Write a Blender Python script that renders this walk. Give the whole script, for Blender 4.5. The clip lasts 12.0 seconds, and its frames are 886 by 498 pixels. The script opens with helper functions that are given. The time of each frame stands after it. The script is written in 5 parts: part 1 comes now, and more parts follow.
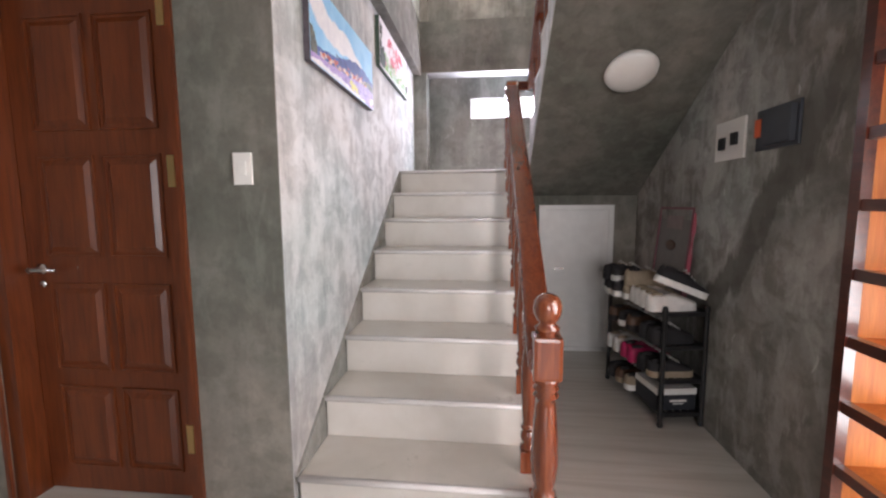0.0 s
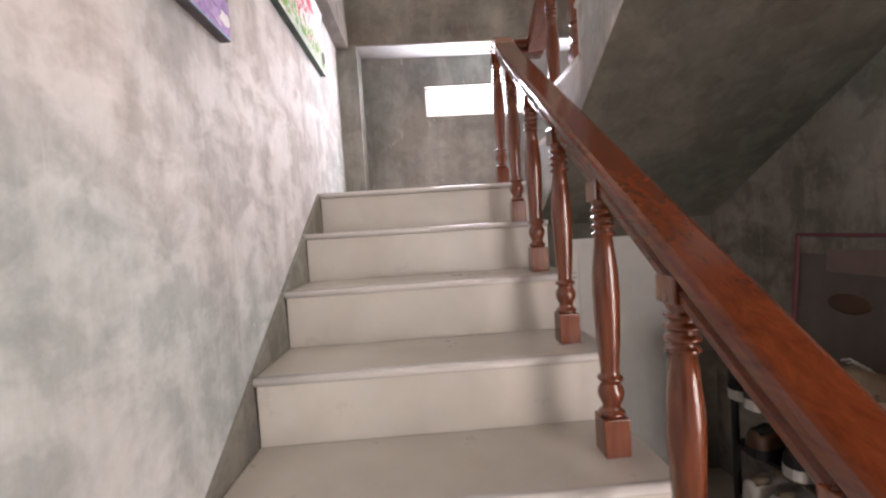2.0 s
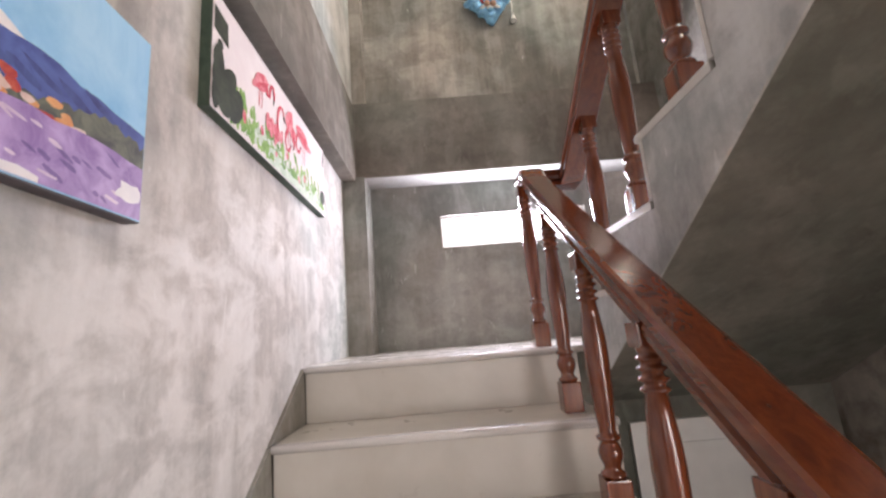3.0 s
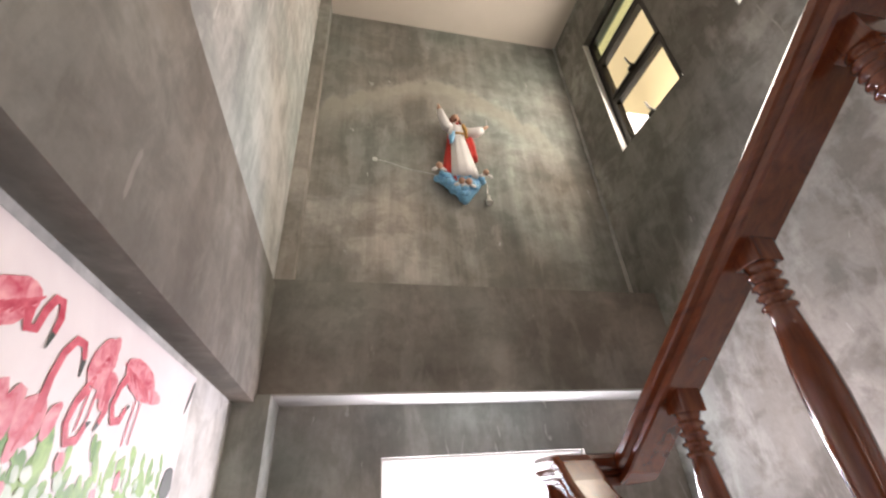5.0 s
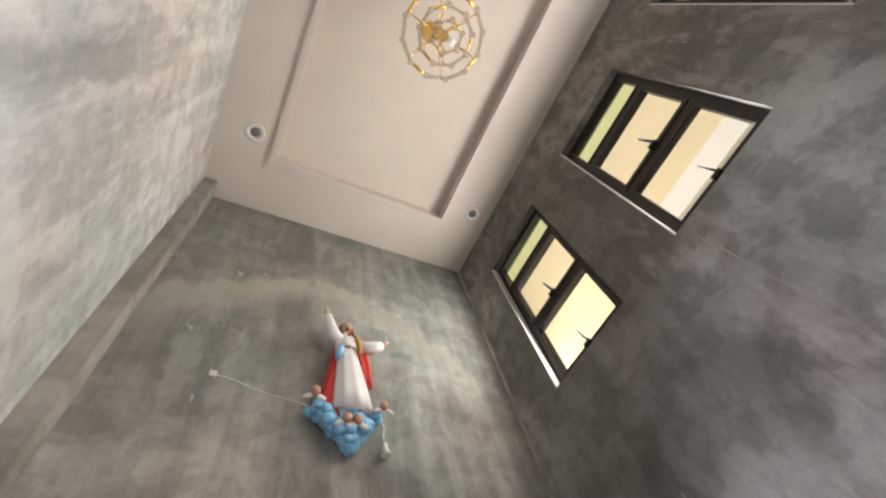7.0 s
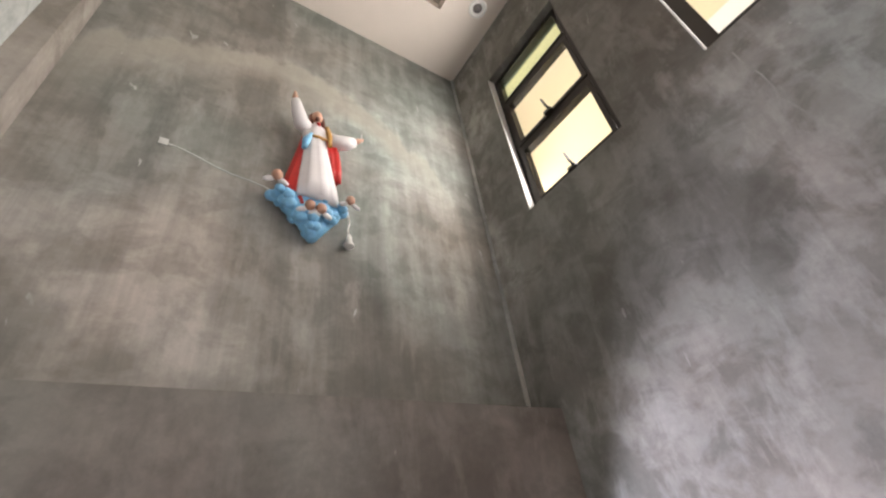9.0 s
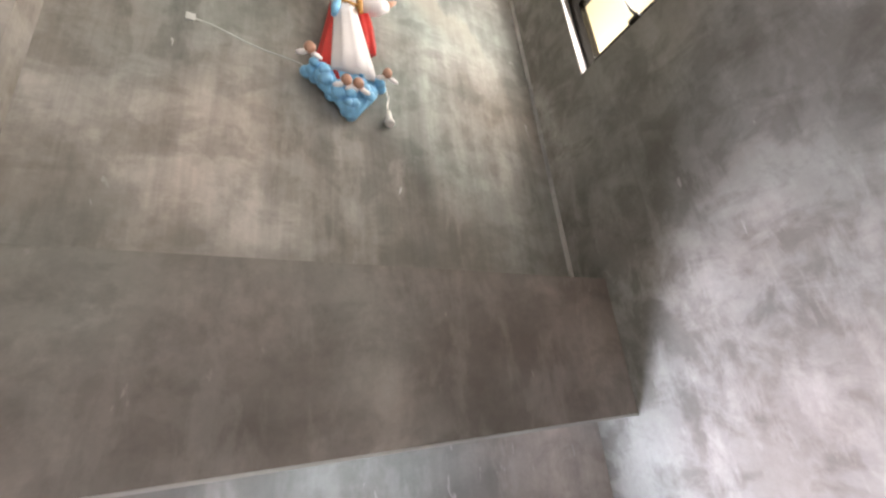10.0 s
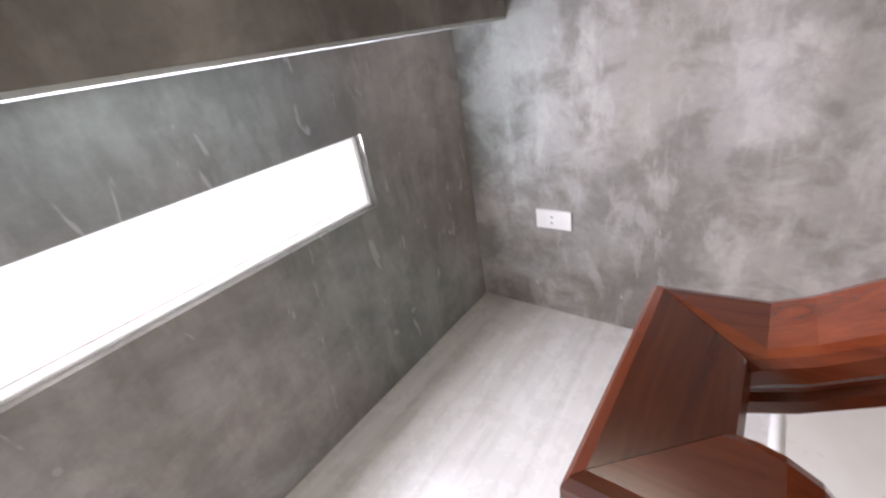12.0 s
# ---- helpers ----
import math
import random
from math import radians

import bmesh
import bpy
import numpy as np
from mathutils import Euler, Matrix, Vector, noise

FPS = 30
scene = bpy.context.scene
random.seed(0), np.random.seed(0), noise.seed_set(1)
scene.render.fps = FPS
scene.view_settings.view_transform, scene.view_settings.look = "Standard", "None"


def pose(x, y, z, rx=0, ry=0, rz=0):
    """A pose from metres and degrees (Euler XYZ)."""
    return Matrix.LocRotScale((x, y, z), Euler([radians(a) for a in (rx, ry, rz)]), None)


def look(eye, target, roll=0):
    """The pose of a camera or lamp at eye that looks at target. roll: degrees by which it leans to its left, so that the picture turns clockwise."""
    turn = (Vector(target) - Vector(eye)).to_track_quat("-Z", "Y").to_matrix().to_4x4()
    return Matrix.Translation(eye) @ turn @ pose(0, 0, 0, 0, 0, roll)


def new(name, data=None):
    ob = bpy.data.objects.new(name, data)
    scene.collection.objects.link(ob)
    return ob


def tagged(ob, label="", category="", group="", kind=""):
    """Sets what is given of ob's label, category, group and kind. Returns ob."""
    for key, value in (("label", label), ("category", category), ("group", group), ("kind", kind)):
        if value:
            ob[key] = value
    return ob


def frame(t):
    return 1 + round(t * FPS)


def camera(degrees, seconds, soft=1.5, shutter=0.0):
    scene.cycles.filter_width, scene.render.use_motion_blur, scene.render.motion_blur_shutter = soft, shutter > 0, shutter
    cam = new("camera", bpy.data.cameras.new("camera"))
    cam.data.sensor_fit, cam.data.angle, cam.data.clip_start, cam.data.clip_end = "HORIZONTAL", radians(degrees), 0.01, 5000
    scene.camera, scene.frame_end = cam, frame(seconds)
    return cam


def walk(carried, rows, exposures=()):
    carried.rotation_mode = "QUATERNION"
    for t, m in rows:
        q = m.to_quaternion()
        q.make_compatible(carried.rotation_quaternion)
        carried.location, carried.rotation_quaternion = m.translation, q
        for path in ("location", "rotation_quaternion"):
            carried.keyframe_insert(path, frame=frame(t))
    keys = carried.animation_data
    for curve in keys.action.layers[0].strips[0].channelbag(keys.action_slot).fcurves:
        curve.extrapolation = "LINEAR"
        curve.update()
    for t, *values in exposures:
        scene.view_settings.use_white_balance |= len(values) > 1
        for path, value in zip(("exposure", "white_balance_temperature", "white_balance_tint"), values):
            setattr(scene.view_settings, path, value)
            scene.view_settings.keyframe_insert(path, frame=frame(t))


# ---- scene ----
cam = camera(93.5, 12.0, soft=2.3, shutter=0.12)
PATH = [
    (0, (0.249, 0.132, 1.174), (0.035, 2.109, 0.962), -0.3),
    (0.5, (0.156, 0.424, 1.198), (0.084, 2.409, 0.967), -2.3),
    (1, (0.134, 0.814, 1.178), (0.053, 2.799, 0.95), -2.6),
    (1.5, (0.043, 1.2, 1.176), (0.146, 3.191, 1.016), -0.7),
    (2, (0.01, 1.545, 1.235), (0.093, 3.541, 1.157), -3.6),
    (2.5, (0.049, 1.801, 1.394), (0.095, 3.799, 1.469), -4.6),
    (3, (0.041, 1.952, 1.514), (0.066, 3.912, 1.914), -4.7),
    (3.2, (0.045, 2.005, 1.586), (0.074, 3.947, 2.059), -4.7),
    (4.8, (-0.064, 2.493, 1.992), (0.283, 4.214, 2.951), -3.9),
    (5, (-0.065, 2.534, 2.050), (0.338, 4.200, 3.077), -3.9),
    (5.5, (-0.012, 2.69, 2.148), (0.501, 4.035, 3.535), -8.6),
    (6, (0.035, 2.82, 2.294), (0.518, 3.999, 3.836), -7.7),
    (6.5, (0.03, 2.919, 2.394), (0.615, 3.855, 4.062), -13.3),
    (6.7, (0.032, 2.967, 2.462), (0.683, 3.772, 4.173), -18.5),
    (8.3, (0.15, 3.063, 2.548), (1.07, 3.734, 4.192), -23.5),
    (8.5, (0.162, 3.074, 2.53), (1.143, 4.032, 3.986), -14.2),
    (9, (0.175, 3.116, 2.518), (1.169, 4.414, 3.67), -8.7),
    (9.5, (0.175, 3.113, 2.512), (1.12, 4.561, 3.516), -7.1),
    (10, (0.176, 3.139, 2.487), (1.076, 4.78, 3.192), -6.2),
    (10.5, (0.194, 3.19, 2.38), (0.975, 5.002, 2.706), -5.4),
    (11, (0.193, 3.238, 2.351), (0.836, 5.126, 2.186), -5.7),
    (11.3, (0.184, 3.310, 2.309), (1.056, 5.094, 2.048), -4.4),
    (11.5, (0.180, 3.404, 2.318), (1.264, 5.058, 2.006), -5.7),
    (12, (0.218, 3.523, 2.385), (1.572, 4.688, 1.483), -10.1),
]
EXPOSURES = [(0.0, -0.08, 6400, 17), (1.0, -0.2, 6900, 18), (2.0, -0.15, 7000, 19), (2.5, -0.2, 6900, 19), (3.2, -0.25, 6900, 18),
             (4.8, -0.5, 7200, 17), (5.5, -0.2, 6900, 16), (6.0, -0.25, 6600, 15), (6.5, -0.45, 6600, 15), (8.5, -0.45, 6600, 18),
             (9.0, -0.2, 6500, 18), (9.5, -0.1, 6500, 18), (10.0, 0.05, 6600, 17), (10.5, -0.1, 6600, 17), (11.5, -0.12, 6500, 14), (12.0, -0.42, 6600, 15)]
walk(cam, [(t, look(eye, target, roll)) for t, eye, target, roll in PATH], EXPOSURES)

# ---- world, sun, daylight in the openings ----
world = bpy.data.worlds.new("sky")
scene.world = world
world.use_nodes = True
wn = world.node_tree.nodes
sky = wn.new("ShaderNodeTexSky")
sky.sky_type, sky.sun_disc = "NISHITA", False
sky.sun_elevation, sky.sun_rotation = radians(52), radians(-80)
world.node_tree.links.new(sky.outputs[0], wn["Background"].inputs[0])
wn["Background"].inputs[1].default_value = 0.12


def lamp(name, kind, m, energy, color, size=(1, 1)):
    data = bpy.data.lights.new(name, kind)
    data.energy, data.color = energy, color
    if kind == "AREA":
        data.shape, data.size, data.size_y = "RECTANGLE", size[0], size[1]
    ob = new(name, data)
    ob.matrix_world = m
    return ob


sun = lamp("sun", "SUN", look((-8, -1.5, 10), (0, 0, 0)), 4.0, (1, 0.95, 0.88))
sun.data.angle = radians(0.6)

# The plan, in metres: x to the right of the stairs, y along the lower flight, z up from the ground floor
RISE, GO = 0.18, 0.272
NOSE1 = 1.496                      # the first nosing
LAND_Y, LAND_Z = 3.40, 1.44        # edge and level of the landing
LEFT, RIGHT = -0.45, 1.385         # faces of the stairwell's side walls
BACK, BACK_UP = 4.34, 4.31         # back wall under and over its beam
DOOR_Y = 1.490                      # wall with the panelled door
CEIL = 5.07
FL2_X = 0.54                       # open side of the upper flight
NOSE2, RISE2 = 3.43, 0.167         # first nosing and rise of the upper flight
UPPER = LAND_Z + 9 * RISE2         # upper floor
BACKWIN = (0.07, 0.932, 2.008, 2.200)
SIDEWINS = [(3.515, 4.025), (2.68, 3.19), (1.845, 2.355)]
SIDE_Z = (3.685, 4.68)

lamp("back_window_daylight", "AREA", look((0.5, 4.335, 2.104), (0.5, 3.0, 2.34)), 38, (0.84, 0.86, 1.0), (0.85, 0.185))
for wy in SIDEWINS:
    c = (wy[0] + wy[1]) / 2
    lamp("side_window_daylight", "AREA", look((1.396, c, 4.18), (0.2, c, 4.1)), 18, (1.0, 0.96, 0.86), (0.46, 0.9))
lamp("front_opening_daylight", "AREA", look((0.45, -3.02, 1.25), (0.45, 0, 0.45)), 66, (1.0, 0.975, 0.95), (1.5, 1.5))
lamp("divider_daylight", "AREA", look((1.62, 0.62, 0.95), (0.0, 0.9, 0.5)), 80, (1.0, 0.98, 0.96), (1.0, 1.7))


# ---- materials ----
def material(name, rough=0.6, metal=0.0):
    m = bpy.data.materials.new(name)
    m.use_nodes = True
    nodes, links = m.node_tree.nodes, m.node_tree.links
    b = nodes["Principled BSDF"]
    b.inputs["Roughness"].default_value, b.inputs["Metallic"].default_value = rough, metal
    return m, nodes, links, b


def coords(nodes, links, scale=(1, 1, 1), rot=(0, 0, 0), kind="Object"):
    tc, mp = nodes.new("ShaderNodeTexCoord"), nodes.new("ShaderNodeMapping")
    mp.inputs["Scale"].default_value, mp.inputs["Rotation"].default_value = scale, rot
    links.new(tc.outputs[kind], mp.inputs[0])
    return mp.outputs[0]


def noise_tex(nodes, links, vec, scale, detail=4, rough=0.55, distort=0.0):
    n = nodes.new("ShaderNodeTexNoise")
    n.inputs["Scale"].default_value, n.inputs["Detail"].default_value = scale, detail
    n.inputs["Roughness"].default_value, n.inputs["Distortion"].default_value = rough, distort
    links.new(vec, n.inputs["Vector"])
    return n.outputs[0]


def ramp(nodes, links, fac, stops):
    r = nodes.new("ShaderNodeValToRGB")
    els = r.color_ramp.elements
    while len(els) < len(stops):
        els.new(0.5)
    for e, (p, c) in zip(els, stops):
        e.position = p
        e.color = (c, c, c, 1) if isinstance(c, (int, float)) else (*c, 1)
    links.new(fac, r.inputs[0])
    return r.outputs[0]


def mix(nodes, links, fac, a, b, mode="MIX"):
    n = nodes.new("ShaderNodeMix")
    n.data_type, n.blend_type = "RGBA", mode
    for value, socket in ((fac, n.inputs[0]), (a, n.inputs[6]), (b, n.inputs[7])):
        if isinstance(value, (int, float)):
            socket.default_value = value
        elif isinstance(value, tuple):
            socket.default_value = (*value, 1)
        else:
            links.new(value, socket)
    return n.outputs[2]


def bump(nodes, links, b, height, strength, distance=0.01):
    n = nodes.new("ShaderNodeBump")
    n.inputs["Strength"].default_value, n.inputs["Distance"].default_value = strength, distance
    links.new(height, n.inputs["Height"])
    links.new(n.outputs[0], b.inputs["Normal"])


def cement(name, dark, mid, light, streak=0.12, blotch=1.4, seed=0.0, mottle=0.25, scuff=0.5, bands=(), cast=0.42, arc=None, scuff_from=0.715):
    """Bare trowelled cement: soft clouds, sharp-edged trowel patches, wash streaks, scratches and grain."""
    m, n, l, b = material(name, 0.75)
    b.inputs["Specular IOR Level"].default_value = 0.3
    vec = coords(n, l)
    shifted = n.new("ShaderNodeVectorMath")
    shifted.inputs[1].default_value = (seed, seed * 1.7, -seed)
    l.new(vec, shifted.inputs[0])
    vec = shifted.outputs[0]

    def squeezed(x, y, z):
        mp = n.new("ShaderNodeMapping")
        mp.inputs["Scale"].default_value = (x, y, z)
        l.new(vec, mp.inputs[0])
        return mp.outputs[0]
    big = noise_tex(n, l, vec, blotch, 5, 0.5, 0.3)
    col = ramp(n, l, big, [(0.30, dark), (0.48, mid), (0.68, light)])
    soft = noise_tex(n, l, vec, 3.1, 4, 0.55, 0.3)
    col = mix(n, l, 0.6 * mottle, col, ramp(n, l, soft, [(0.35, 0.2), (0.65, 0.8)]), "OVERLAY")
    patch = noise_tex(n, l, squeezed(1.0, 1.0, 1.35), 6.5, 6, 0.6, 0.35)
    top = min(0.9, 1.45 * mottle)
    dim = ramp(n, l, patch, [(0.44, 0.0), (0.575, top), (0.72, top)])
    col = mix(n, l, dim, col, mix(n, l, 0.8, col, dark))
    smudge = noise_tex(n, l, squeezed(1.0, 1.0, 0.55), 2.6, 7, 0.62, 0.35)
    col = mix(n, l, ramp(n, l, smudge, [(0.52, 0.0), (0.60, 1.2 * mottle), (0.75, 1.5 * mottle)]), col, mix(n, l, 0.75, col, dark))
    smear = noise_tex(n, l, squeezed(2.2, 2.2, 0.9), 5.0, 6, 0.62, 0.3)
    col = mix(n, l, ramp(n, l, smear, [(0.50, 0.0), (0.60, 1.1 * mottle), (0.8, 1.2 * mottle)]), col, mix(n, l, 0.7, col, light))
    st = noise_tex(n, l, squeezed(6.0, 6.0, 0.45), 1.7, 6, 0.62, 0.25)
    col = mix(n, l, streak, col, ramp(n, l, st, [(0.34, 0.1), (0.46, 0.42), (0.54, 0.58), (0.66, 0.9)]), "OVERLAY")
    fine = noise_tex(n, l, vec, 46, 6, 0.7, 0.3)
    col = mix(n, l, 0.14, col, ramp(n, l, fine, [(0.3, 0.2), (0.7, 0.8)]), "OVERLAY")
    tint = noise_tex(n, l, vec, 1.1, 3, 0.5, 0.4)
    col = mix(n, l, cast, col, ramp(n, l, tint, [(0.36, (0.42, 0.51, 0.50)), (0.5, (0.5, 0.5, 0.49)), (0.64, (0.56, 0.49, 0.45))]), "OVERLAY")
    sc = noise_tex(n, l, squeezed(9, 9, 3.2), 2.2, 3, 0.5, 0.8)
    col = mix(n, l, ramp(n, l, sc, [(scuff_from, 0.0), (scuff_from + 0.03, scuff)]), col, tuple(min(1.0, c * 1.2) for c in light))
    xyz = n.new("ShaderNodeSeparateXYZ")
    l.new(coords(n, l), xyz.inputs[0])

    def calc(op, a, b_):
        k = n.new("ShaderNodeMath")
        k.operation = op
        for i, v in enumerate((a, b_)):
            if isinstance(v, (int, float)):
                k.inputs[i].default_value = v
            else:
                l.new(v, k.inputs[i])
        return k.outputs[0]
    if arc:                         # a pale swath left by wide arm strokes: centre (x, z), half width and height, strength
        cx, cz, rx, rz, strong = arc
        u = calc("DIVIDE", calc("SUBTRACT", xyz.outputs[0], cx), rx)
        v = calc("DIVIDE", calc("SUBTRACT", xyz.outputs[2], cz), rz)
        r = calc("SQRT", calc("ADD", calc("MULTIPLY", u, u), calc("MULTIPLY", v, v)), 0.0)
        r = calc("ADD", r, calc("MULTIPLY", calc("SUBTRACT", smudge, 0.5), 0.55))
        on = ramp(n, l, r, [(0.66, 0.0), (0.83, strong), (0.92, strong), (0.97, 0.0)])
        on = calc("MULTIPLY", on, ramp(n, l, calc("MULTIPLY", calc("ADD", v, 0.5), 0.5), [(0.25, 0.0), (0.55, 1.0)]))
        col = mix(n, l, on, col, mix(n, l, 0.5, light, (0.42, 0.37, 0.28)))
        rim = ramp(n, l, r, [(0.95, 0.0), (1.0, 0.55 * strong)])
        col = mix(n, l, rim, col, dark)
    for by, bz, lean, half, low, high, strong in bands:    # dark swaths on the wall: (y, z) on the axis, lean, half width, lowest and highest z, strength
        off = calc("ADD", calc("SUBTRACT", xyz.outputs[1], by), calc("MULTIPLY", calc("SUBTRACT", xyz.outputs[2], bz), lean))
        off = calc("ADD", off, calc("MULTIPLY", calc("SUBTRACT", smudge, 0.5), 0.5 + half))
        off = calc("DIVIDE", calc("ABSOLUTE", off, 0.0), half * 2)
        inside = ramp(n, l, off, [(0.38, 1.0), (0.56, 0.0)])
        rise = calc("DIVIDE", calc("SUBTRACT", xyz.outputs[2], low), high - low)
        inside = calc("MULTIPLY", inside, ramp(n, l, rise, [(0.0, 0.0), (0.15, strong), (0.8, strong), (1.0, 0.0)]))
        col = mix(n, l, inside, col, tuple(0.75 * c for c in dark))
    l.new(col, b.inputs["Base Color"])
    l.new(ramp(n, l, patch, [(0.4, 0.62), (0.6, 0.85)]), b.inputs["Roughness"])
    bump(n, l, b, mix(n, l, 0.3, patch, fine), 0.22, 0.008)
    return m


CEMENT = cement("trowelled_cement", (0.16, 0.155, 0.138), (0.275, 0.265, 0.242), (0.41, 0.40, 0.375), 0.20, 1.2, 0.0, 0.34, 0.6)
CEMENT_SCUFFED = cement("scuffed_cement", (0.17, 0.165, 0.152), (0.30, 0.292, 0.275), (0.43, 0.42, 0.40), 0.14, 1.0, 0.6, 0.30, 0.45, scuff_from=0.665)
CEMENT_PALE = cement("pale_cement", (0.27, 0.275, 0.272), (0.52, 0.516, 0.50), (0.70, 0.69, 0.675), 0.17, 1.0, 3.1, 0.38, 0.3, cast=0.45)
# The same cement darkened: shade under the stairs and on the door wall goes into it
CEMENT_DARK_SHADED = cement("dark_shaded_cement", (0.10, 0.096, 0.080), (0.17, 0.164, 0.140), (0.27, 0.26, 0.23), 0.10, 1.1, 7.7, 0.30, 0.1)
CEMENT_BEAM = cement("beam_cement", (0.12, 0.109, 0.096), (0.195, 0.178, 0.158), (0.30, 0.28, 0.254), 0.05, 1.6, 5.3, 0.34, 0.4)
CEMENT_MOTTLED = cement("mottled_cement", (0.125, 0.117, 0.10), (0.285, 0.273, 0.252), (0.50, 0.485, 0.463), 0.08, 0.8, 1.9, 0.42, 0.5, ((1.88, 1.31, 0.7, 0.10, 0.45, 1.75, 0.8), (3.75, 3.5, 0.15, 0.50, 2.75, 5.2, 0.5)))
CEMENT_STREAKED = cement("streaked_cement", (0.15, 0.148, 0.133), (0.255, 0.252, 0.232), (0.41, 0.407, 0.385), 0.30, 0.9, 11.4, 0.36, 0.8, cast=0.62, arc=(0.42, 3.70, 0.85, 0.78, 0.58))
LIT_SOFFIT = cement("lit_beam_soffit", (0.29, 0.28, 0.27), (0.37, 0.36, 0.345), (0.45, 0.44, 0.42), 0.05, 2.0, 2.2, 0.12, 0.1)


def wood(name, dark, mid, light, grain_axis=1, rough=0.22, coat=1.0):
    """Varnished reddish wood with grain along one axis."""
    m, n, l, b = material(name, rough)
    s = [14, 14, 14]
    s[grain_axis] = 1.1
    vec = coords(n, l, tuple(s))
    g = noise_tex(n, l, vec, 2.2, 8, 0.65, 1.2)
    col = ramp(n, l, g, [(0.30, dark), (0.5, mid), (0.72, light)])
    fine = noise_tex(n, l, vec, 9, 4, 0.6)
    col = mix(n, l, 0.25, col, ramp(n, l, fine, [(0.35, 0.3), (0.65, 0.7)]), "OVERLAY")
    l.new(col, b.inputs["Base Color"])
    b.inputs["Coat Weight"].default_value, b.inputs["Coat Roughness"].default_value = coat, 0.16
    bump(n, l, b, fine, 0.06, 0.002)
    return m


REDS = ((0.095, 0.017, 0.005), (0.145, 0.029, 0.009), (0.20, 0.045, 0.013))
WOOD_RAIL = wood("varnished_red_wood", *REDS, grain_axis=1, coat=0.6)
# Rail wood made darker: the cross rail's shade is in its colour
WOOD_CROSS_SHADED = wood("shaded_cross_wood", (0.055, 0.010, 0.004), (0.085, 0.017, 0.006), (0.125, 0.028, 0.009), grain_axis=0, coat=0.4)
WOOD_POST = wood("varnished_turned_wood", (0.10, 0.020, 0.008), (0.19, 0.045, 0.016), (0.28, 0.075, 0.026), grain_axis=2)
WOOD_DOOR = wood("varnished_door_wood", (0.075, 0.016, 0.004), (0.125, 0.029, 0.007), (0.17, 0.043, 0.011), grain_axis=2, rough=0.34, coat=0.3)
WOOD_DIVIDER = wood("dark_red_divider_wood", (0.05, 0.008, 0.004), (0.08, 0.014, 0.006), (0.12, 0.022, 0.009), grain_axis=1, rough=0.3)
WOOD_ORANGE = wood("orange_wood_lining", (0.36, 0.10, 0.012), (0.45, 0.135, 0.018), (0.54, 0.18, 0.028), grain_axis=2, rough=0.5, coat=0.05)


def tile(name, a, b_, c, grain=None, rough=0.28):
    """Glazed porcelain; with grain, a wood-look print along that axis."""
    m, n, l, b = material(name, rough)
    vec = coords(n, l)
    if grain is None:
        f = noise_tex(n, l, vec, 3.5, 6, 0.6, 0.3)
        col = ramp(n, l, f, [(0.3, a), (0.5, b_), (0.7, c)])
    else:
        s = [16, 16, 16]
        s[grain] = 0.9
        vec2 = coords(n, l, tuple(s))
        f = noise_tex(n, l, vec2, 0.8, 8, 0.65, 0.8)
        col = ramp(n, l, f, [(0.28, a), (0.5, b_), (0.72, c)])
    info = n.new("ShaderNodeObjectInfo")
    tone = ramp(n, l, info.outputs["Random"], [(0.0, 0.45), (1.0, 0.55)])
    col = mix(n, l, 0.4, col, tone, "OVERLAY")
    dirt = noise_tex(n, l, vec, 9, 5, 0.7)
    col = mix(n, l, ramp(n, l, dirt, [(0.5, 0.0), (0.85, 0.08)]), col, (0.33, 0.30, 0.25))
    l.new(col, b.inputs["Base Color"])
    l.new(ramp(n, l, dirt, [(0.3, rough * 0.95), (0.8, rough * 1.2)]), b.inputs["Roughness"])
    bump(n, l, b, f, 0.05, 0.003)
    return m


TILE_STEP = tile("cream_step_tile", (0.56, 0.53, 0.48), (0.62, 0.59, 0.54), (0.67, 0.645, 0.60))
TILE_NOSE = tile("white_nosing_trim", (0.68, 0.66, 0.64), (0.74, 0.72, 0.70), (0.79, 0.775, 0.755), None, 0.2)
TILE_FLOOR = tile("woodlook_floor_tile", (0.40, 0.375, 0.335), (0.52, 0.495, 0.45), (0.62, 0.60, 0.56), 0, 0.3)
TILE_LANDING = tile("pale_woodlook_tile", (0.50, 0.475, 0.43), (0.62, 0.60, 0.56), (0.70, 0.685, 0.655), 0, 0.26)


def plain(name, color, rough=0.5, metal=0.0, vary=0.12, scale=12, emission=0.0, coat=0.0):
    m, n, l, b = material(name, rough, metal)
    f = noise_tex(n, l, coords(n, l), scale, 5, 0.6)
    lo, hi = tuple(c * (1 - vary) for c in color), tuple(min(1, c * (1 + vary)) for c in color)
    l.new(ramp(n, l, f, [(0.3, lo), (0.7, hi)]), b.inputs["Base Color"])
    b.inputs["Coat Weight"].default_value = coat
    if emission:
        b.inputs["Emission Color"].default_value = (*color, 1)
        b.inputs["Emission Strength"].default_value = emission
    bump(n, l, b, f, 0.04, 0.002)
    return m


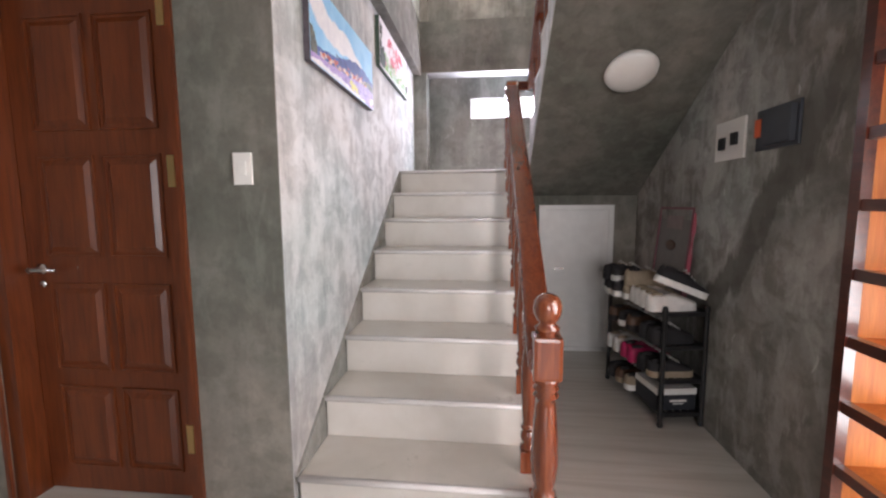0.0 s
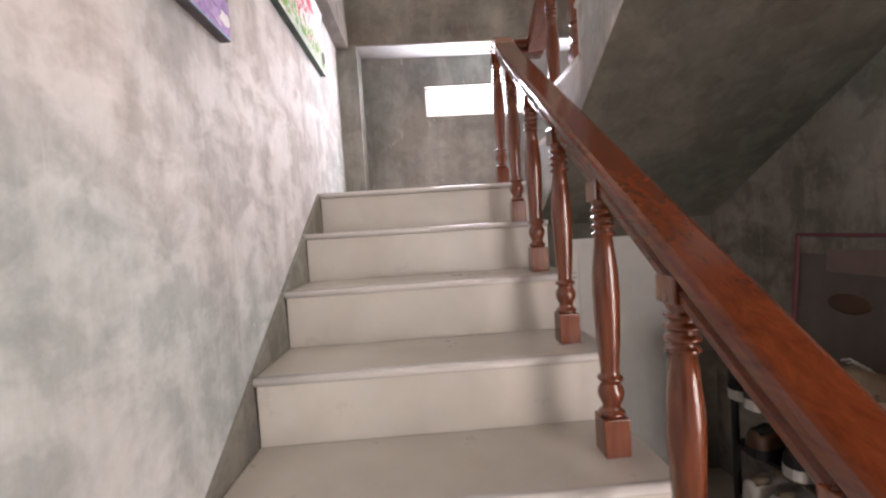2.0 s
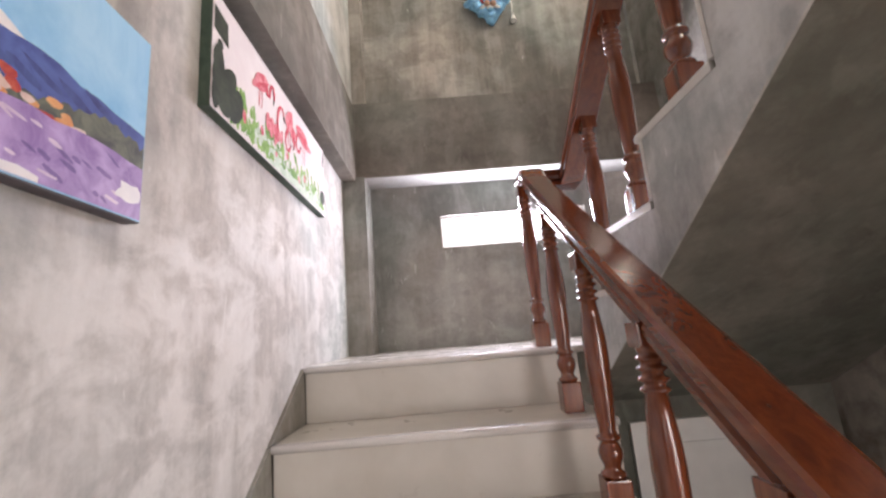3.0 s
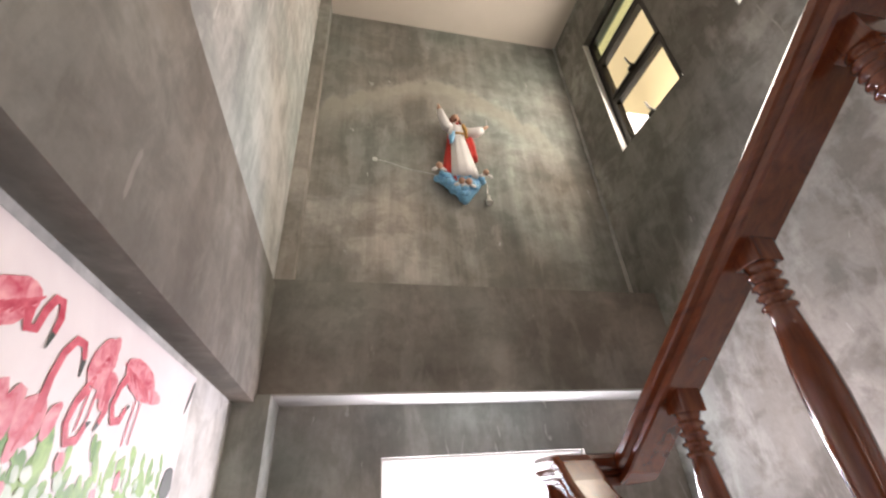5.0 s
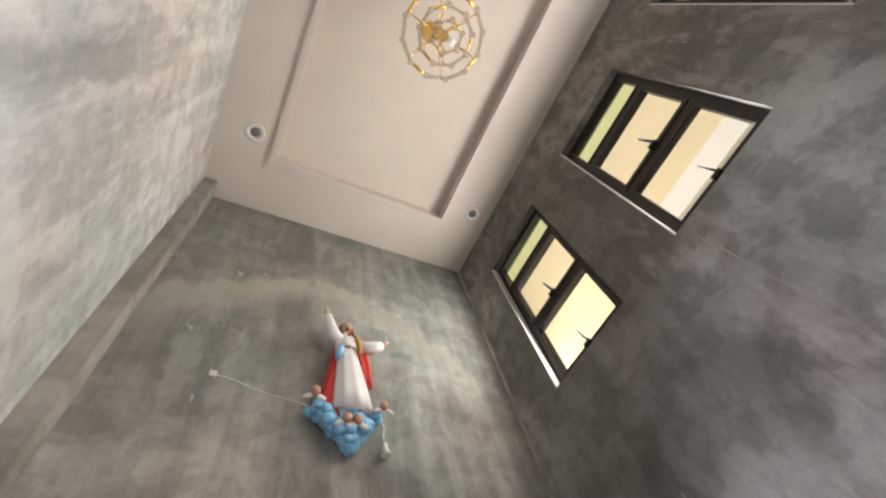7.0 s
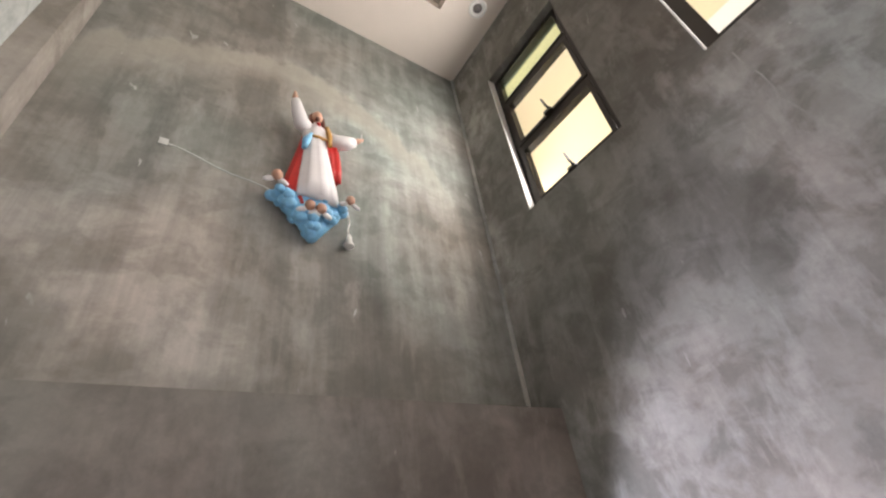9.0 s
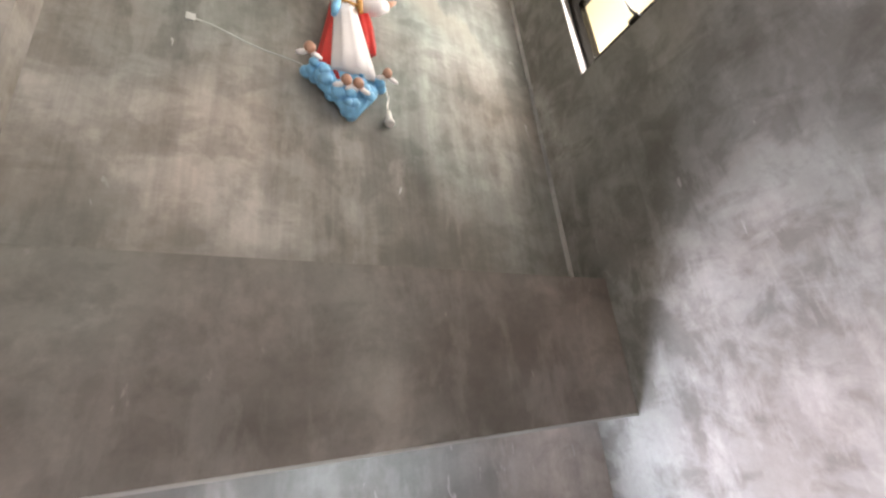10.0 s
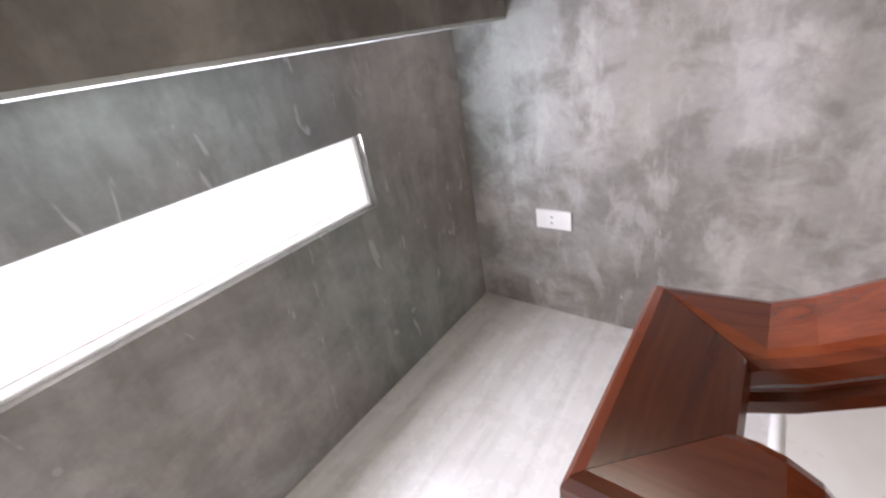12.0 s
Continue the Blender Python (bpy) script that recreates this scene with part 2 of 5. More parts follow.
PAINT_CEIL = plain("beige_ceiling_paint", (0.66, 0.60, 0.54), 0.6, vary=0.04, scale=3)
PAINT_WHITE = plain("white_paint", (0.74, 0.74, 0.72), 0.4, vary=0.05)
PLASTIC_WHITE = plain("white_plastic", (0.76, 0.75, 0.71), 0.3, vary=0.03)
PLASTIC_BLACK = plain("black_plastic", (0.012, 0.012, 0.013), 0.4)
PLASTIC_GREY = plain("dark_grey_enamel", (0.05, 0.055, 0.065), 0.4)
ORANGE = plain("orange_plastic", (0.75, 0.12, 0.03), 0.4)
CHROME = plain("brushed_steel", (0.6, 0.6, 0.6), 0.22, 1.0, 0.05)
BRASS = plain("brass", (0.72, 0.52, 0.24), 0.28, 1.0, 0.08)
GOLD = plain("gold_metal", (0.80, 0.55, 0.18), 0.2, 1.0, 0.08)
ALU = plain("dark_bronze_aluminium", (0.022, 0.018, 0.015), 0.35, 0.3)
PINK = plain("pink_plastic", (0.40, 0.085, 0.12), 0.35)
PINK_SHEET = plain("faded_pink_sheet", (0.13, 0.108, 0.095), 0.35)
SHOE_WHITE = plain("white_leather", (0.72, 0.70, 0.67), 0.5, vary=0.08, scale=30)
SHOE_BLACK = plain("black_suede", (0.016, 0.015, 0.017), 0.8, scale=60)
SHOE_TAN = plain("tan_canvas", (0.30, 0.24, 0.17), 0.8, scale=60)
SHOE_MAGENTA = plain("magenta_rubber", (0.45, 0.015, 0.10), 0.5)
SHOE_BROWN = plain("brown_leather", (0.10, 0.05, 0.028), 0.5)
SOLE = plain("white_rubber_sole", (0.70, 0.69, 0.66), 0.6)
CARD_BLACK = plain("black_card", (0.02, 0.022, 0.028), 0.5)
CREAM = plain("cream_house_paint", (0.80, 0.66, 0.38), 0.7, vary=0.06, scale=2)
CREAM_BAND = plain("white_house_trim", (0.82, 0.78, 0.66), 0.6, vary=0.04, scale=2)
LEAF = plain("green_leaves", (0.07, 0.16, 0.03), 0.5, vary=0.4, scale=8)
RED_CLOTH = plain("red_cloth", (0.55, 0.03, 0.025), 0.6)
EARTH = plain("dusty_ground", (0.24, 0.21, 0.17), 0.9, vary=0.25, scale=1.5)


def glass(name, tint=(0.9, 0.95, 0.9), rough=0.0):
    m, n, l, b = material(name, rough)
    b.inputs["Base Color"].default_value = (*tint, 1)
    b.inputs["Transmission Weight"].default_value = 1.0
    b.inputs["IOR"].default_value = 1.08
    return m


GLASS = glass("window_glass", (0.97, 0.97, 0.93))
GLASS_GREEN = glass("greenish_glass", (0.78, 0.92, 0.72))
# Milky glass added to spread the outside glare over the whole slot window
GLARE_PANE, fn, fl, fb = material("glare_glass", 0.35)
fb.inputs["Base Color"].default_value = (0.9, 0.9, 0.92, 1)
milky, blend_ = fn.new("ShaderNodeBsdfTranslucent"), fn.new("ShaderNodeMixShader")
milky.inputs[0].default_value, blend_.inputs[0].default_value = (0.95, 0.95, 0.98, 1), 0.12
fl.new(milky.outputs[0], blend_.inputs[1])
fl.new(fb.outputs[0], blend_.inputs[2])
fl.new(blend_.outputs[0], fn["Material Output"].inputs[0])
CRYSTAL = glass("smoky_crystal", (0.75, 0.70, 0.62), 0.02)
CRYSTAL.node_tree.nodes["Principled BSDF"].inputs["IOR"].default_value = 1.4


# ---- mesh helpers ----
def box(bm, x0, x1, y0, y1, z0, z1, bevel=0.0):
    r = bmesh.ops.create_cube(bm, size=1, matrix=Matrix.LocRotScale(((x0 + x1) / 2, (y0 + y1) / 2, (z0 + z1) / 2), None, (x1 - x0, y1 - y0, z1 - z0)))
    if bevel:
        edges = {e for v in r["verts"] for e in v.link_edges}
        bmesh.ops.bevel(bm, geom=list(edges), offset=bevel, segments=2, affect="EDGES", profile=0.7)
    return r["verts"]


def boxes(*rows):
    bm = bmesh.new()
    for row in rows:
        box(bm, *row)
    return bm


def lathe(bm, profile, centre=(0, 0, 0), steps=18, m=None):
    """Turned shape about z from (radius, height) pairs."""
    rings = []
    for r, z in profile:
        rings.append([bm.verts.new((r * math.cos(a), r * math.sin(a), z)) for a in (math.tau * k / steps for k in range(steps))])
    faces = []
    for a, b in zip(rings, rings[1:]):
        for k in range(steps):
            faces.append(bm.faces.new((a[k], a[(k + 1) % steps], b[(k + 1) % steps], b[k])))
    faces.append(bm.faces.new(rings[0][::-1]))
    faces.append(bm.faces.new(rings[-1]))
    for f in faces[:-2]:
        f.smooth = True
    bmesh.ops.transform(bm, matrix=Matrix.Translation(centre) @ (m or Matrix()), verts=[v for ring in rings for v in ring])


def tube(bm, points, radius, steps=8):
    rings = []
    for i, p in enumerate(points):
        a, b = Vector(points[max(i - 1, 0)]), Vector(points[min(i + 1, len(points) - 1)])
        q = (b - a).to_track_quat("Z", "Y")
        r = radius[i] if isinstance(radius, (list, tuple)) else radius
        rings.append([bm.verts.new(Vector(p) + q @ Vector((r * math.cos(t), r * math.sin(t), 0))) for t in (math.tau * j / steps for j in range(steps))])
    for a, b in zip(rings, rings[1:]):
        for j in range(steps):
            bm.faces.new((a[j], a[(j + 1) % steps], b[(j + 1) % steps], b[j])).smooth = True
    bm.faces.new(rings[0][::-1])
    bm.faces.new(rings[-1])


def ball(bm, c, r, scale=(1, 1, 1), m=None, mat=0, seg=14):
    res = bmesh.ops.create_uvsphere(bm, u_segments=seg, v_segments=max(6, seg * 2 // 3), radius=r, matrix=Matrix.Translation(c) @ (m or Matrix()) @ Matrix.Diagonal((*scale, 1)))
    for f in {f for v in res["verts"] for f in v.link_faces}:
        f.smooth, f.material_index = True, mat
    return res["verts"]


def part(name, bm, mat, parent=None, label="", at=None):
    me = bpy.data.meshes.new(name)
    bm.to_mesh(me)
    bm.free()
    for m in (mat if isinstance(mat, (list, tuple)) else [mat]):
        me.materials.append(m)
    ob = new(name, me)
    if parent:
        ob.parent = parent
    if at is not None:
        ob.matrix_basis = at
    if label:
        tagged(ob, label)
    return ob


def piece(name, me, parent, m):
    ob = new(name, me)
    ob.parent = parent
    ob.matrix_basis = m
    return ob


def thing(name, label, category, at=None, group="", kind=""):
    ob = new(name)
    ob.empty_display_size = 0.05
    if at is not None:
        ob.matrix_basis = at
    return tagged(ob, label, category, group, kind)


def structure(name, bm, mat, label, category):
    return tagged(part(name, bm, mat), label, category, kind="structure")


def prism(bm, outline, axis, a, b):
    """An outline of pairs, extruded from a to b along x, y or z."""
    def place(p, v):
        q = list(p)
        q.insert("xyz".index(axis), v)
        return q
    v0 = [bm.verts.new(place(p, a)) for p in outline]
    v1 = [bm.verts.new(place(p, b)) for p in outline]
    k = len(outline)
    fs = [bm.faces.new((v0[i], v0[(i + 1) % k], v1[(i + 1) % k], v1[i])) for i in range(k)]
    fs += [bm.faces.new(v0[::-1]), bm.faces.new(v1)]
    bmesh.ops.recalc_face_normals(bm, faces=fs)


def wall(name, axis, a, b, u0, u1, z0, z1, mat, label, holes=()):
    """An upright wall between the planes a and b across the axis, along u, with openings (u0, u1, z0, z1) cut through it."""
    us = sorted({u0, u1, *[h[0] for h in holes], *[h[1] for h in holes]})
    zs = sorted({z0, z1, *[h[2] for h in holes], *[h[3] for h in holes]})
    us, zs = [u for u in us if u0 <= u <= u1], [z for z in zs if z0 <= z <= z1]
    solid = lambda i, j: 0 <= i < len(us) - 1 and 0 <= j < len(zs) - 1 and not any(
        h[0] - 1e-6 <= us[i] and us[i + 1] <= h[1] + 1e-6 and h[2] - 1e-6 <= zs[j] and zs[j + 1] <= h[3] + 1e-6 for h in holes)
    bm = bmesh.new()
    made = {}

    def v(k, u, z):
        key = (k, u, z)
        if key not in made:
            made[key] = bm.verts.new((k, u, z) if axis == "x" else (u, k, z))
        return made[key]
    for i in range(len(us) - 1):
        for j in range(len(zs) - 1):
            if not solid(i, j):
                continue
            p = [(us[i], zs[j]), (us[i + 1], zs[j]), (us[i + 1], zs[j + 1]), (us[i], zs[j + 1])]
            for k in (a, b):
                bm.faces.new([v(k, *q) for q in p])
            for (di, dj), (s, e) in (((0, -1), (0, 1)), ((1, 0), (1, 2)), ((0, 1), (2, 3)), ((-1, 0), (3, 0))):
                if not solid(i + di, j + dj):
                    bm.faces.new((v(a, *p[s]), v(a, *p[e]), v(b, *p[e]), v(b, *p[s])))
    bmesh.ops.recalc_face_normals(bm, faces=bm.faces[:])
    return structure(name, bm, mat, label, "wall")


# ---- the large structure ----
structure("ground", boxes((-60, 60, -60, 60, -0.35, -0.12)), EARTH, "dusty bare ground around the house", "ground")
structure("floor", boxes((-2.75, 1.5, -3.1, 3.49, -0.1, 0.0)), TILE_FLOOR, "pale wood-look tiled ground floor", "floor")
# One cement turns this corner: dim side coloured dark, window-lit side coloured pale
wall("wall_door", "y", DOOR_Y, DOOR_Y + 0.13, -2.75, LEFT - 0.003, 0, CEIL, CEMENT_DARK_SHADED, "grey cement wall round the panelled door", [(-1.626, -0.809, 0, 2.06)])
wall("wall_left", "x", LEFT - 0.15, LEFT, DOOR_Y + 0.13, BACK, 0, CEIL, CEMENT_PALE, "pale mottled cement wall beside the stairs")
structure("door_wall_end", boxes((LEFT - 0.003, LEFT, DOOR_Y - 0.002, DOOR_Y + 0.13, 0, CEIL)), CEMENT_PALE, "end of the door wall, its light put into the pale colour", "trim")
wall("wall_back_lower", "y", BACK, BACK + 0.15, LEFT - 0.15, RIGHT + 0.12, 0, 2.405, CEMENT_SCUFFED, "grey cement wall with a long window slot", [BACKWIN])
wall("wall_back_upper", "y", BACK_UP, BACK + 0.15, LEFT - 0.15, RIGHT + 0.12, 2.86, CEIL + 0.2, CEMENT_STREAKED, "tall trowelled cement wall over the landing beam")
structure("beam_back", boxes((LEFT, RIGHT, 4.155, BACK + 0.15, 2.405, 2.86)), CEMENT_BEAM, "brown-grey cement beam over the landing", "beam")
structure("beam_left", boxes((LEFT, -0.38, DOOR_Y + 0.13, 4.15, 2.37, 2.83)), CEMENT_BEAM, "cement beam along the stair wall", "beam")
# Thin pale strip added for the window light on the beam's underside
structure("beam_edge", boxes((-0.33, RIGHT, 4.155, BACK, 2.397, 2.4045)), LIT_SOFFIT, "pale strip standing for window light on the beam's underside", "trim")
structure("corner_bead", boxes((RIGHT - 0.014, RIGHT, BACK_UP - 0.012, BACK_UP, 2.86, CEIL)), CEMENT_PALE, "thin pale plaster bead in the stairwell corner", "trim")
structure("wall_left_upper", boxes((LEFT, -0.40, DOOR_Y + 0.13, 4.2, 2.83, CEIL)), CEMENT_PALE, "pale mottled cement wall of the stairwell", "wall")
structure("pilaster_lower", boxes((LEFT, -0.33, 4.12, BACK, LAND_Z, 2.3965)), CEMENT, "narrow cement pilaster in the landing corner", "pilaster")
structure("pilaster_upper", boxes((LEFT, -0.33, 4.2, BACK_UP, 2.86, CEIL)), CEMENT, "narrow cement pilaster in the stairwell corner", "pilaster")
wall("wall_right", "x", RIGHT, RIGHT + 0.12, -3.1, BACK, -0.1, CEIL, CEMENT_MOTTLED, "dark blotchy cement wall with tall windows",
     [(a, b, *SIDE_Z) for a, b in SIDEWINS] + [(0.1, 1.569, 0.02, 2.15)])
# Wall and slab under the landing carry their shade in the dark cement colour
wall("wall_under_landing", "y", 3.49, 3.57, 0.481, RIGHT, -0.1, 1.24, CEMENT_DARK_SHADED, "cement wall under the landing, its shade put into the colour", [(0.66, 1.205, 0.02, 1.15)])
wall("wall_cupboard_back", "y", 4.2, 4.25, 0.3, RIGHT, -0.1, 1.24, CEMENT_DARK_SHADED, "plain cement wall behind the hatch")
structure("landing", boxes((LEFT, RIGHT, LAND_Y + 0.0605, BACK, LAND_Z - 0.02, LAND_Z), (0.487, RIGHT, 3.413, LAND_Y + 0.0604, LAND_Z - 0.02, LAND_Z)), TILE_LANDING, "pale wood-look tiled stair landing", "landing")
structure("landing_slab", boxes((LEFT, RIGHT, 3.4905, BACK, 1.24, LAND_Z - 0.021), (0.487, FL2_X - 0.001, 3.42, 3.4905, 1.24, LAND_Z - 0.021)), CEMENT_DARK_SHADED, "bare cement slab under the landing", "slab")
wall("wall_front", "y", -3.25, -3.1, -2.75, 1.5, -0.1, 2.85, CEMENT, "plain cement wall with a wide opening", [(-0.35, 1.25, 0.10, 2.10)])
wall("wall_far_left", "x", -2.9, -2.75, -3.25, DOOR_Y + 0.13, -0.1, CEIL, CEMENT, "plain cement wall of the ground floor room")
structure("ceiling_ground_floor", boxes((-2.75, RIGHT, -3.1, 1.22, 2.85, UPPER)), PAINT_CEIL, "plain beige ceiling under the upper floor", "ceiling")
structure("ceiling_side", boxes((-2.75, LEFT, 1.22, DOOR_Y, 2.85, UPPER)), PAINT_CEIL, "plain beige ceiling over the door", "ceiling")
wall("wall_upper_hall", "y", -0.62, -0.5, -2.75, RIGHT, UPPER, CEIL, CEMENT, "plain cement wall of the upper hall")

def rough_edge(name, place, u0, u1, low, label, lift=0.03):
    """An uneven ridge of plaster left along the top of a beam."""
    bm = bmesh.new()
    steps = int((u1 - u0) / 0.02)
    rows = []
    for k in range(steps + 1):
        u = u0 + (u1 - u0) * k / steps
        top = low + lift * max(0.08, noise.noise(Vector((u * 3.1, low * 7, 1.3))) + 0.35 + 0.5 * noise.noise(Vector((u * 17, low, 4.0))))
        rows.append([bm.verts.new(place(u, d, z)) for d, z in ((0.0, low), (0.007, low), (0.006, (low + top) / 2), (0.0, top))])
    for a, b in zip(rows, rows[1:]):
        for i in range(3):
            bm.faces.new((a[i], a[i + 1], b[i + 1], b[i]))
    bmesh.ops.recalc_face_normals(bm, faces=bm.faces[:])
    structure(name, bm, CEMENT_BEAM, label, "trim")


rough_edge("trim_back", lambda u, d, z: (u, BACK_UP - d, z), -0.33, RIGHT - 0.014, 2.861, "uneven plaster ridge on top of the landing beam")
rough_edge("trim_left", lambda u, d, z: (-0.40 + d, u, z), DOOR_Y + 0.14, 4.19, 2.831, "uneven plaster ridge on top of the stair beam", 0.05)

# Tray ceiling: a flat border round a raised field with a small lip
bm = boxes((LEFT, RIGHT, 3.96, 4.31, CEIL, CEIL + 0.2), (LEFT, RIGHT, 1.4, 1.9, CEIL, CEIL + 0.2), (LEFT, -0.07, 1.9, 3.96, CEIL, CEIL + 0.2),
           (1.07, RIGHT, 1.9, 3.96, CEIL, CEIL + 0.2), (-0.07, 1.07, 1.9, 3.96, CEIL + 0.10, CEIL + 0.2), (-2.75, RIGHT, -0.62, 1.4, CEIL, CEIL + 0.2),
           (-0.095, 1.095, 3.945, 3.985, CEIL - 0.018, CEIL - 0.001), (-0.095, 1.095, 1.875, 1.915, CEIL - 0.018, CEIL - 0.001),
           (-0.095, -0.055, 1.915, 3.945, CEIL - 0.018, CEIL - 0.001), (1.055, 1.095, 1.915, 3.945, CEIL - 0.018, CEIL - 0.001))
structure("ceiling", bm, PAINT_CEIL, "beige tray ceiling with a raised middle field", "ceiling")
structure("roof", boxes((-3.2, 1.75, -3.4, 4.7, CEIL + 0.22, CEIL + 0.34)), EARTH, "plain flat roof slab over the house", "roof")


# ---- stairs ----
def stairs(name, label, x0, x1, nose, direction, z0, count, core, under, rise=RISE):
    """A tiled flight: a cement core, and for each step a riser tile and a tread tile with a rounded nosing."""
    top = thing(name, label, "staircase")
    if core:
        part("core", core, under, top, "bare cement core")
    for k in range(count):
        y, z = nose + direction * GO * k, z0 + rise * (k + 1)
        d = direction
        last = k == count - 1
        bm = bmesh.new()
        lo, hi = sorted((y + d * 0.018, y + d * 0.030))
        box(bm, x0, x1, lo, hi, z - rise, z - 0.022, 0.0015)
        part("riser", bm, TILE_STEP, top)
        depth = 0.06 if last else GO + 0.018
        lo, hi = sorted((y + d * 0.020, y + d * depth))
        bm = bmesh.new()
        box(bm, x0, x1, lo, hi, z - 0.020, z, 0.001)
        part("tread", bm, TILE_STEP if not last else TILE_LANDING, top)
        bm = bmesh.new()
        sec = [(0.020, -0.021), (0.008, -0.021), (0.001, -0.017), (-0.003, -0.010), (-0.001, -0.003), (0.007, 0.001), (0.020, 0.001)]
        prism(bm, [(y + d * s, z + u) for s, u in sec], "x", x0, x1)
        for f in bm.faces:
            f.smooth = len(f.verts) == 4
        part("nosing", bm, TILE_NOSE, top, "white rounded nosing trim")
    return top


def step_outline(nose, d, z0, count):
    pts = []
    for k in range(count):
        y, z = nose + d * (GO * k + 0.031), z0 + RISE * (k + 1) - 0.021
        pts += [(y, z - RISE + (0.0 if k else 0.021)), (y, z)]
    return pts


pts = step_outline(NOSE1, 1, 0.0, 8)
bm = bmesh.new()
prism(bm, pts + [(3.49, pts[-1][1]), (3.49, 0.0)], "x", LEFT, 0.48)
lower = stairs("lower_staircase", "straight flight of cream tiled stairs with white nosings", LEFT + 0.012, 0.486, NOSE1, 1, 0.0, 8, bm, CEMENT_DARK_SHADED)

SLOPE2 = 0.60
soffit = lambda y: 1.24 + SLOPE2 * (3.486 - y)
upper = stairs("upper_staircase", "upper flight of cream tiled stairs over a sloping cement soffit", FL2_X - 0.006, RIGHT - 0.001, NOSE2, -1, LAND_Z, 9, None, CEMENT_DARK_SHADED, RISE2)
columns = [(3.4895, NOSE2 - 0.031, LAND_Z - 0.022)]
for k in range(9):
    yb = NOSE2 - 0.031 - GO * (k + 1) if k < 8 else 1.222
    if yb < NOSE2 - 0.031 - GO * k - 0.002:
        columns.append((NOSE2 - 0.031 - GO * k, max(yb, 1.222), LAND_Z + RISE2 * (k + 1) - 0.021))
# Soffit shade is in the core's dark colour, side light in the stringer's pale one
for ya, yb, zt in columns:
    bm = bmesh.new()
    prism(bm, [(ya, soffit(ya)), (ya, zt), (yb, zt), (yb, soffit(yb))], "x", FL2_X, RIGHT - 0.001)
    part("core", bm, CEMENT_DARK_SHADED, upper, "bare cement core with the soffit's shade in its colour")
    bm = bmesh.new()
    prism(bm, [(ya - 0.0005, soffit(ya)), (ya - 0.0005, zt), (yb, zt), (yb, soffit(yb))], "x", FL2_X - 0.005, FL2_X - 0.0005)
    part("stringer", bm, CEMENT_PALE, upper, "cement side of the step, its light put into the pale colour")


# Skirting wedges greyer than the wall: the shade beside each riser is coloured in
for k in range(1, 8):
    y, z = NOSE1 + GO * (k - 1), RISE * k
    bm = bmesh.new()
    prism(bm, [(y + 0.004, z + 0.001), (y + GO + 0.017, z + 0.001), (y + GO + 0.002, z + RISE - 0.002)], "x", LEFT + 0.0005, LEFT + 0.0115)
    part("skirting", bm, CEMENT, lower, "cement skirting wedge with shade in its grey colour")


# ---- railing ----
railing = thing("stair_railing", "varnished red-brown wooden railing with turned balusters", "railing")
RAIL1_X, RAIL2_X, RAIL_TOP, TURN_Y = 0.425, 0.588, 2.115, 3.551
section = [(-0.033, -0.062), (0.033, -0.062), (0.036, -0.058), (0.036, -0.046), (0.031, -0.041), (0.031, -0.037), (0.038, -0.030), (0.040, -0.025),
           (0.040, -0.010), (0.036, -0.003), (0.029, 0.0), (-0.029, 0.0), (-0.036, -0.003), (-0.040, -0.010), (-0.040, -0.025), (-0.038, -0.030),
           (-0.031, -0.037), (-0.031, -0.041), (-0.036, -0.046), (-0.036, -0.058)]
section = [(1.16 * a, 1.1 * b) for a, b in section]
SLOPE1, EDGE = 0.692, 3.512
rail_z = lambda y: RAIL_TOP - SLOPE1 * (EDGE - y)
rail2_z = lambda y: RAIL_TOP + 0.676 * (EDGE - y)


def rail_run(mat, x, turn, points):
    """A length of handrail along y through (y, z) points; its last end is cut at 45 degrees for the turn."""
    bm = bmesh.new()
    rings = [[bm.verts.new((x + turn * a, y - (a if k == len(points) - 1 else 0.0), z + b)) for a, b in section] for k, (y, z) in enumerate(points)]
    n = len(section)
    for p, q in zip(rings, rings[1:]):
        for k in range(n):
            bm.faces.new((p[k], q[k], q[(k + 1) % n], p[(k + 1) % n]))
    bm.faces.new(rings[0]), bm.faces.new(rings[-1])
    bmesh.ops.recalc_face_normals(bm, faces=bm.faces[:])
    part("handrail", bm, mat, railing)


LEVEL = RAIL_TOP + 0.006
rail_run(WOOD_RAIL, RAIL1_X, 1, [(1.47, rail_z(1.47)), (3.30, rail_z(3.30))] + [(y, rail_z(y) + 0.020 * ((y - 3.30) / 0.2) ** 2) for y in (3.35, 3.39, 3.43)] + [(3.462, LEVEL - 0.016), (3.482, LEVEL - 0.004), (3.498, LEVEL), (TURN_Y, LEVEL)])
rail_run(WOOD_RAIL, RAIL2_X, -1, [(1.26, rail2_z(1.26)), (3.43, rail2_z(3.43)), (3.47, rail2_z(3.47) - 0.002), (3.498, LEVEL + 0.006), (TURN_Y, LEVEL)])
bm = bmesh.new()
ends = [[bm.verts.new((x + d * a, TURN_Y - a, LEVEL + b)) for a, b in section] for x, d in ((RAIL1_X + 0.0006, 1), (RAIL2_X - 0.0006, -1))]
for k in range(len(section)):
    bm.faces.new((ends[0][k], ends[1][k], ends[1][(k + 1) % len(section)], ends[0][(k + 1) % len(section)]))
bm.faces.new(ends[0]), bm.faces.new(ends[1])
bmesh.ops.recalc_face_normals(bm, faces=bm.faces[:])
part("cross_rail", bm, WOOD_CROSS_SHADED, railing)


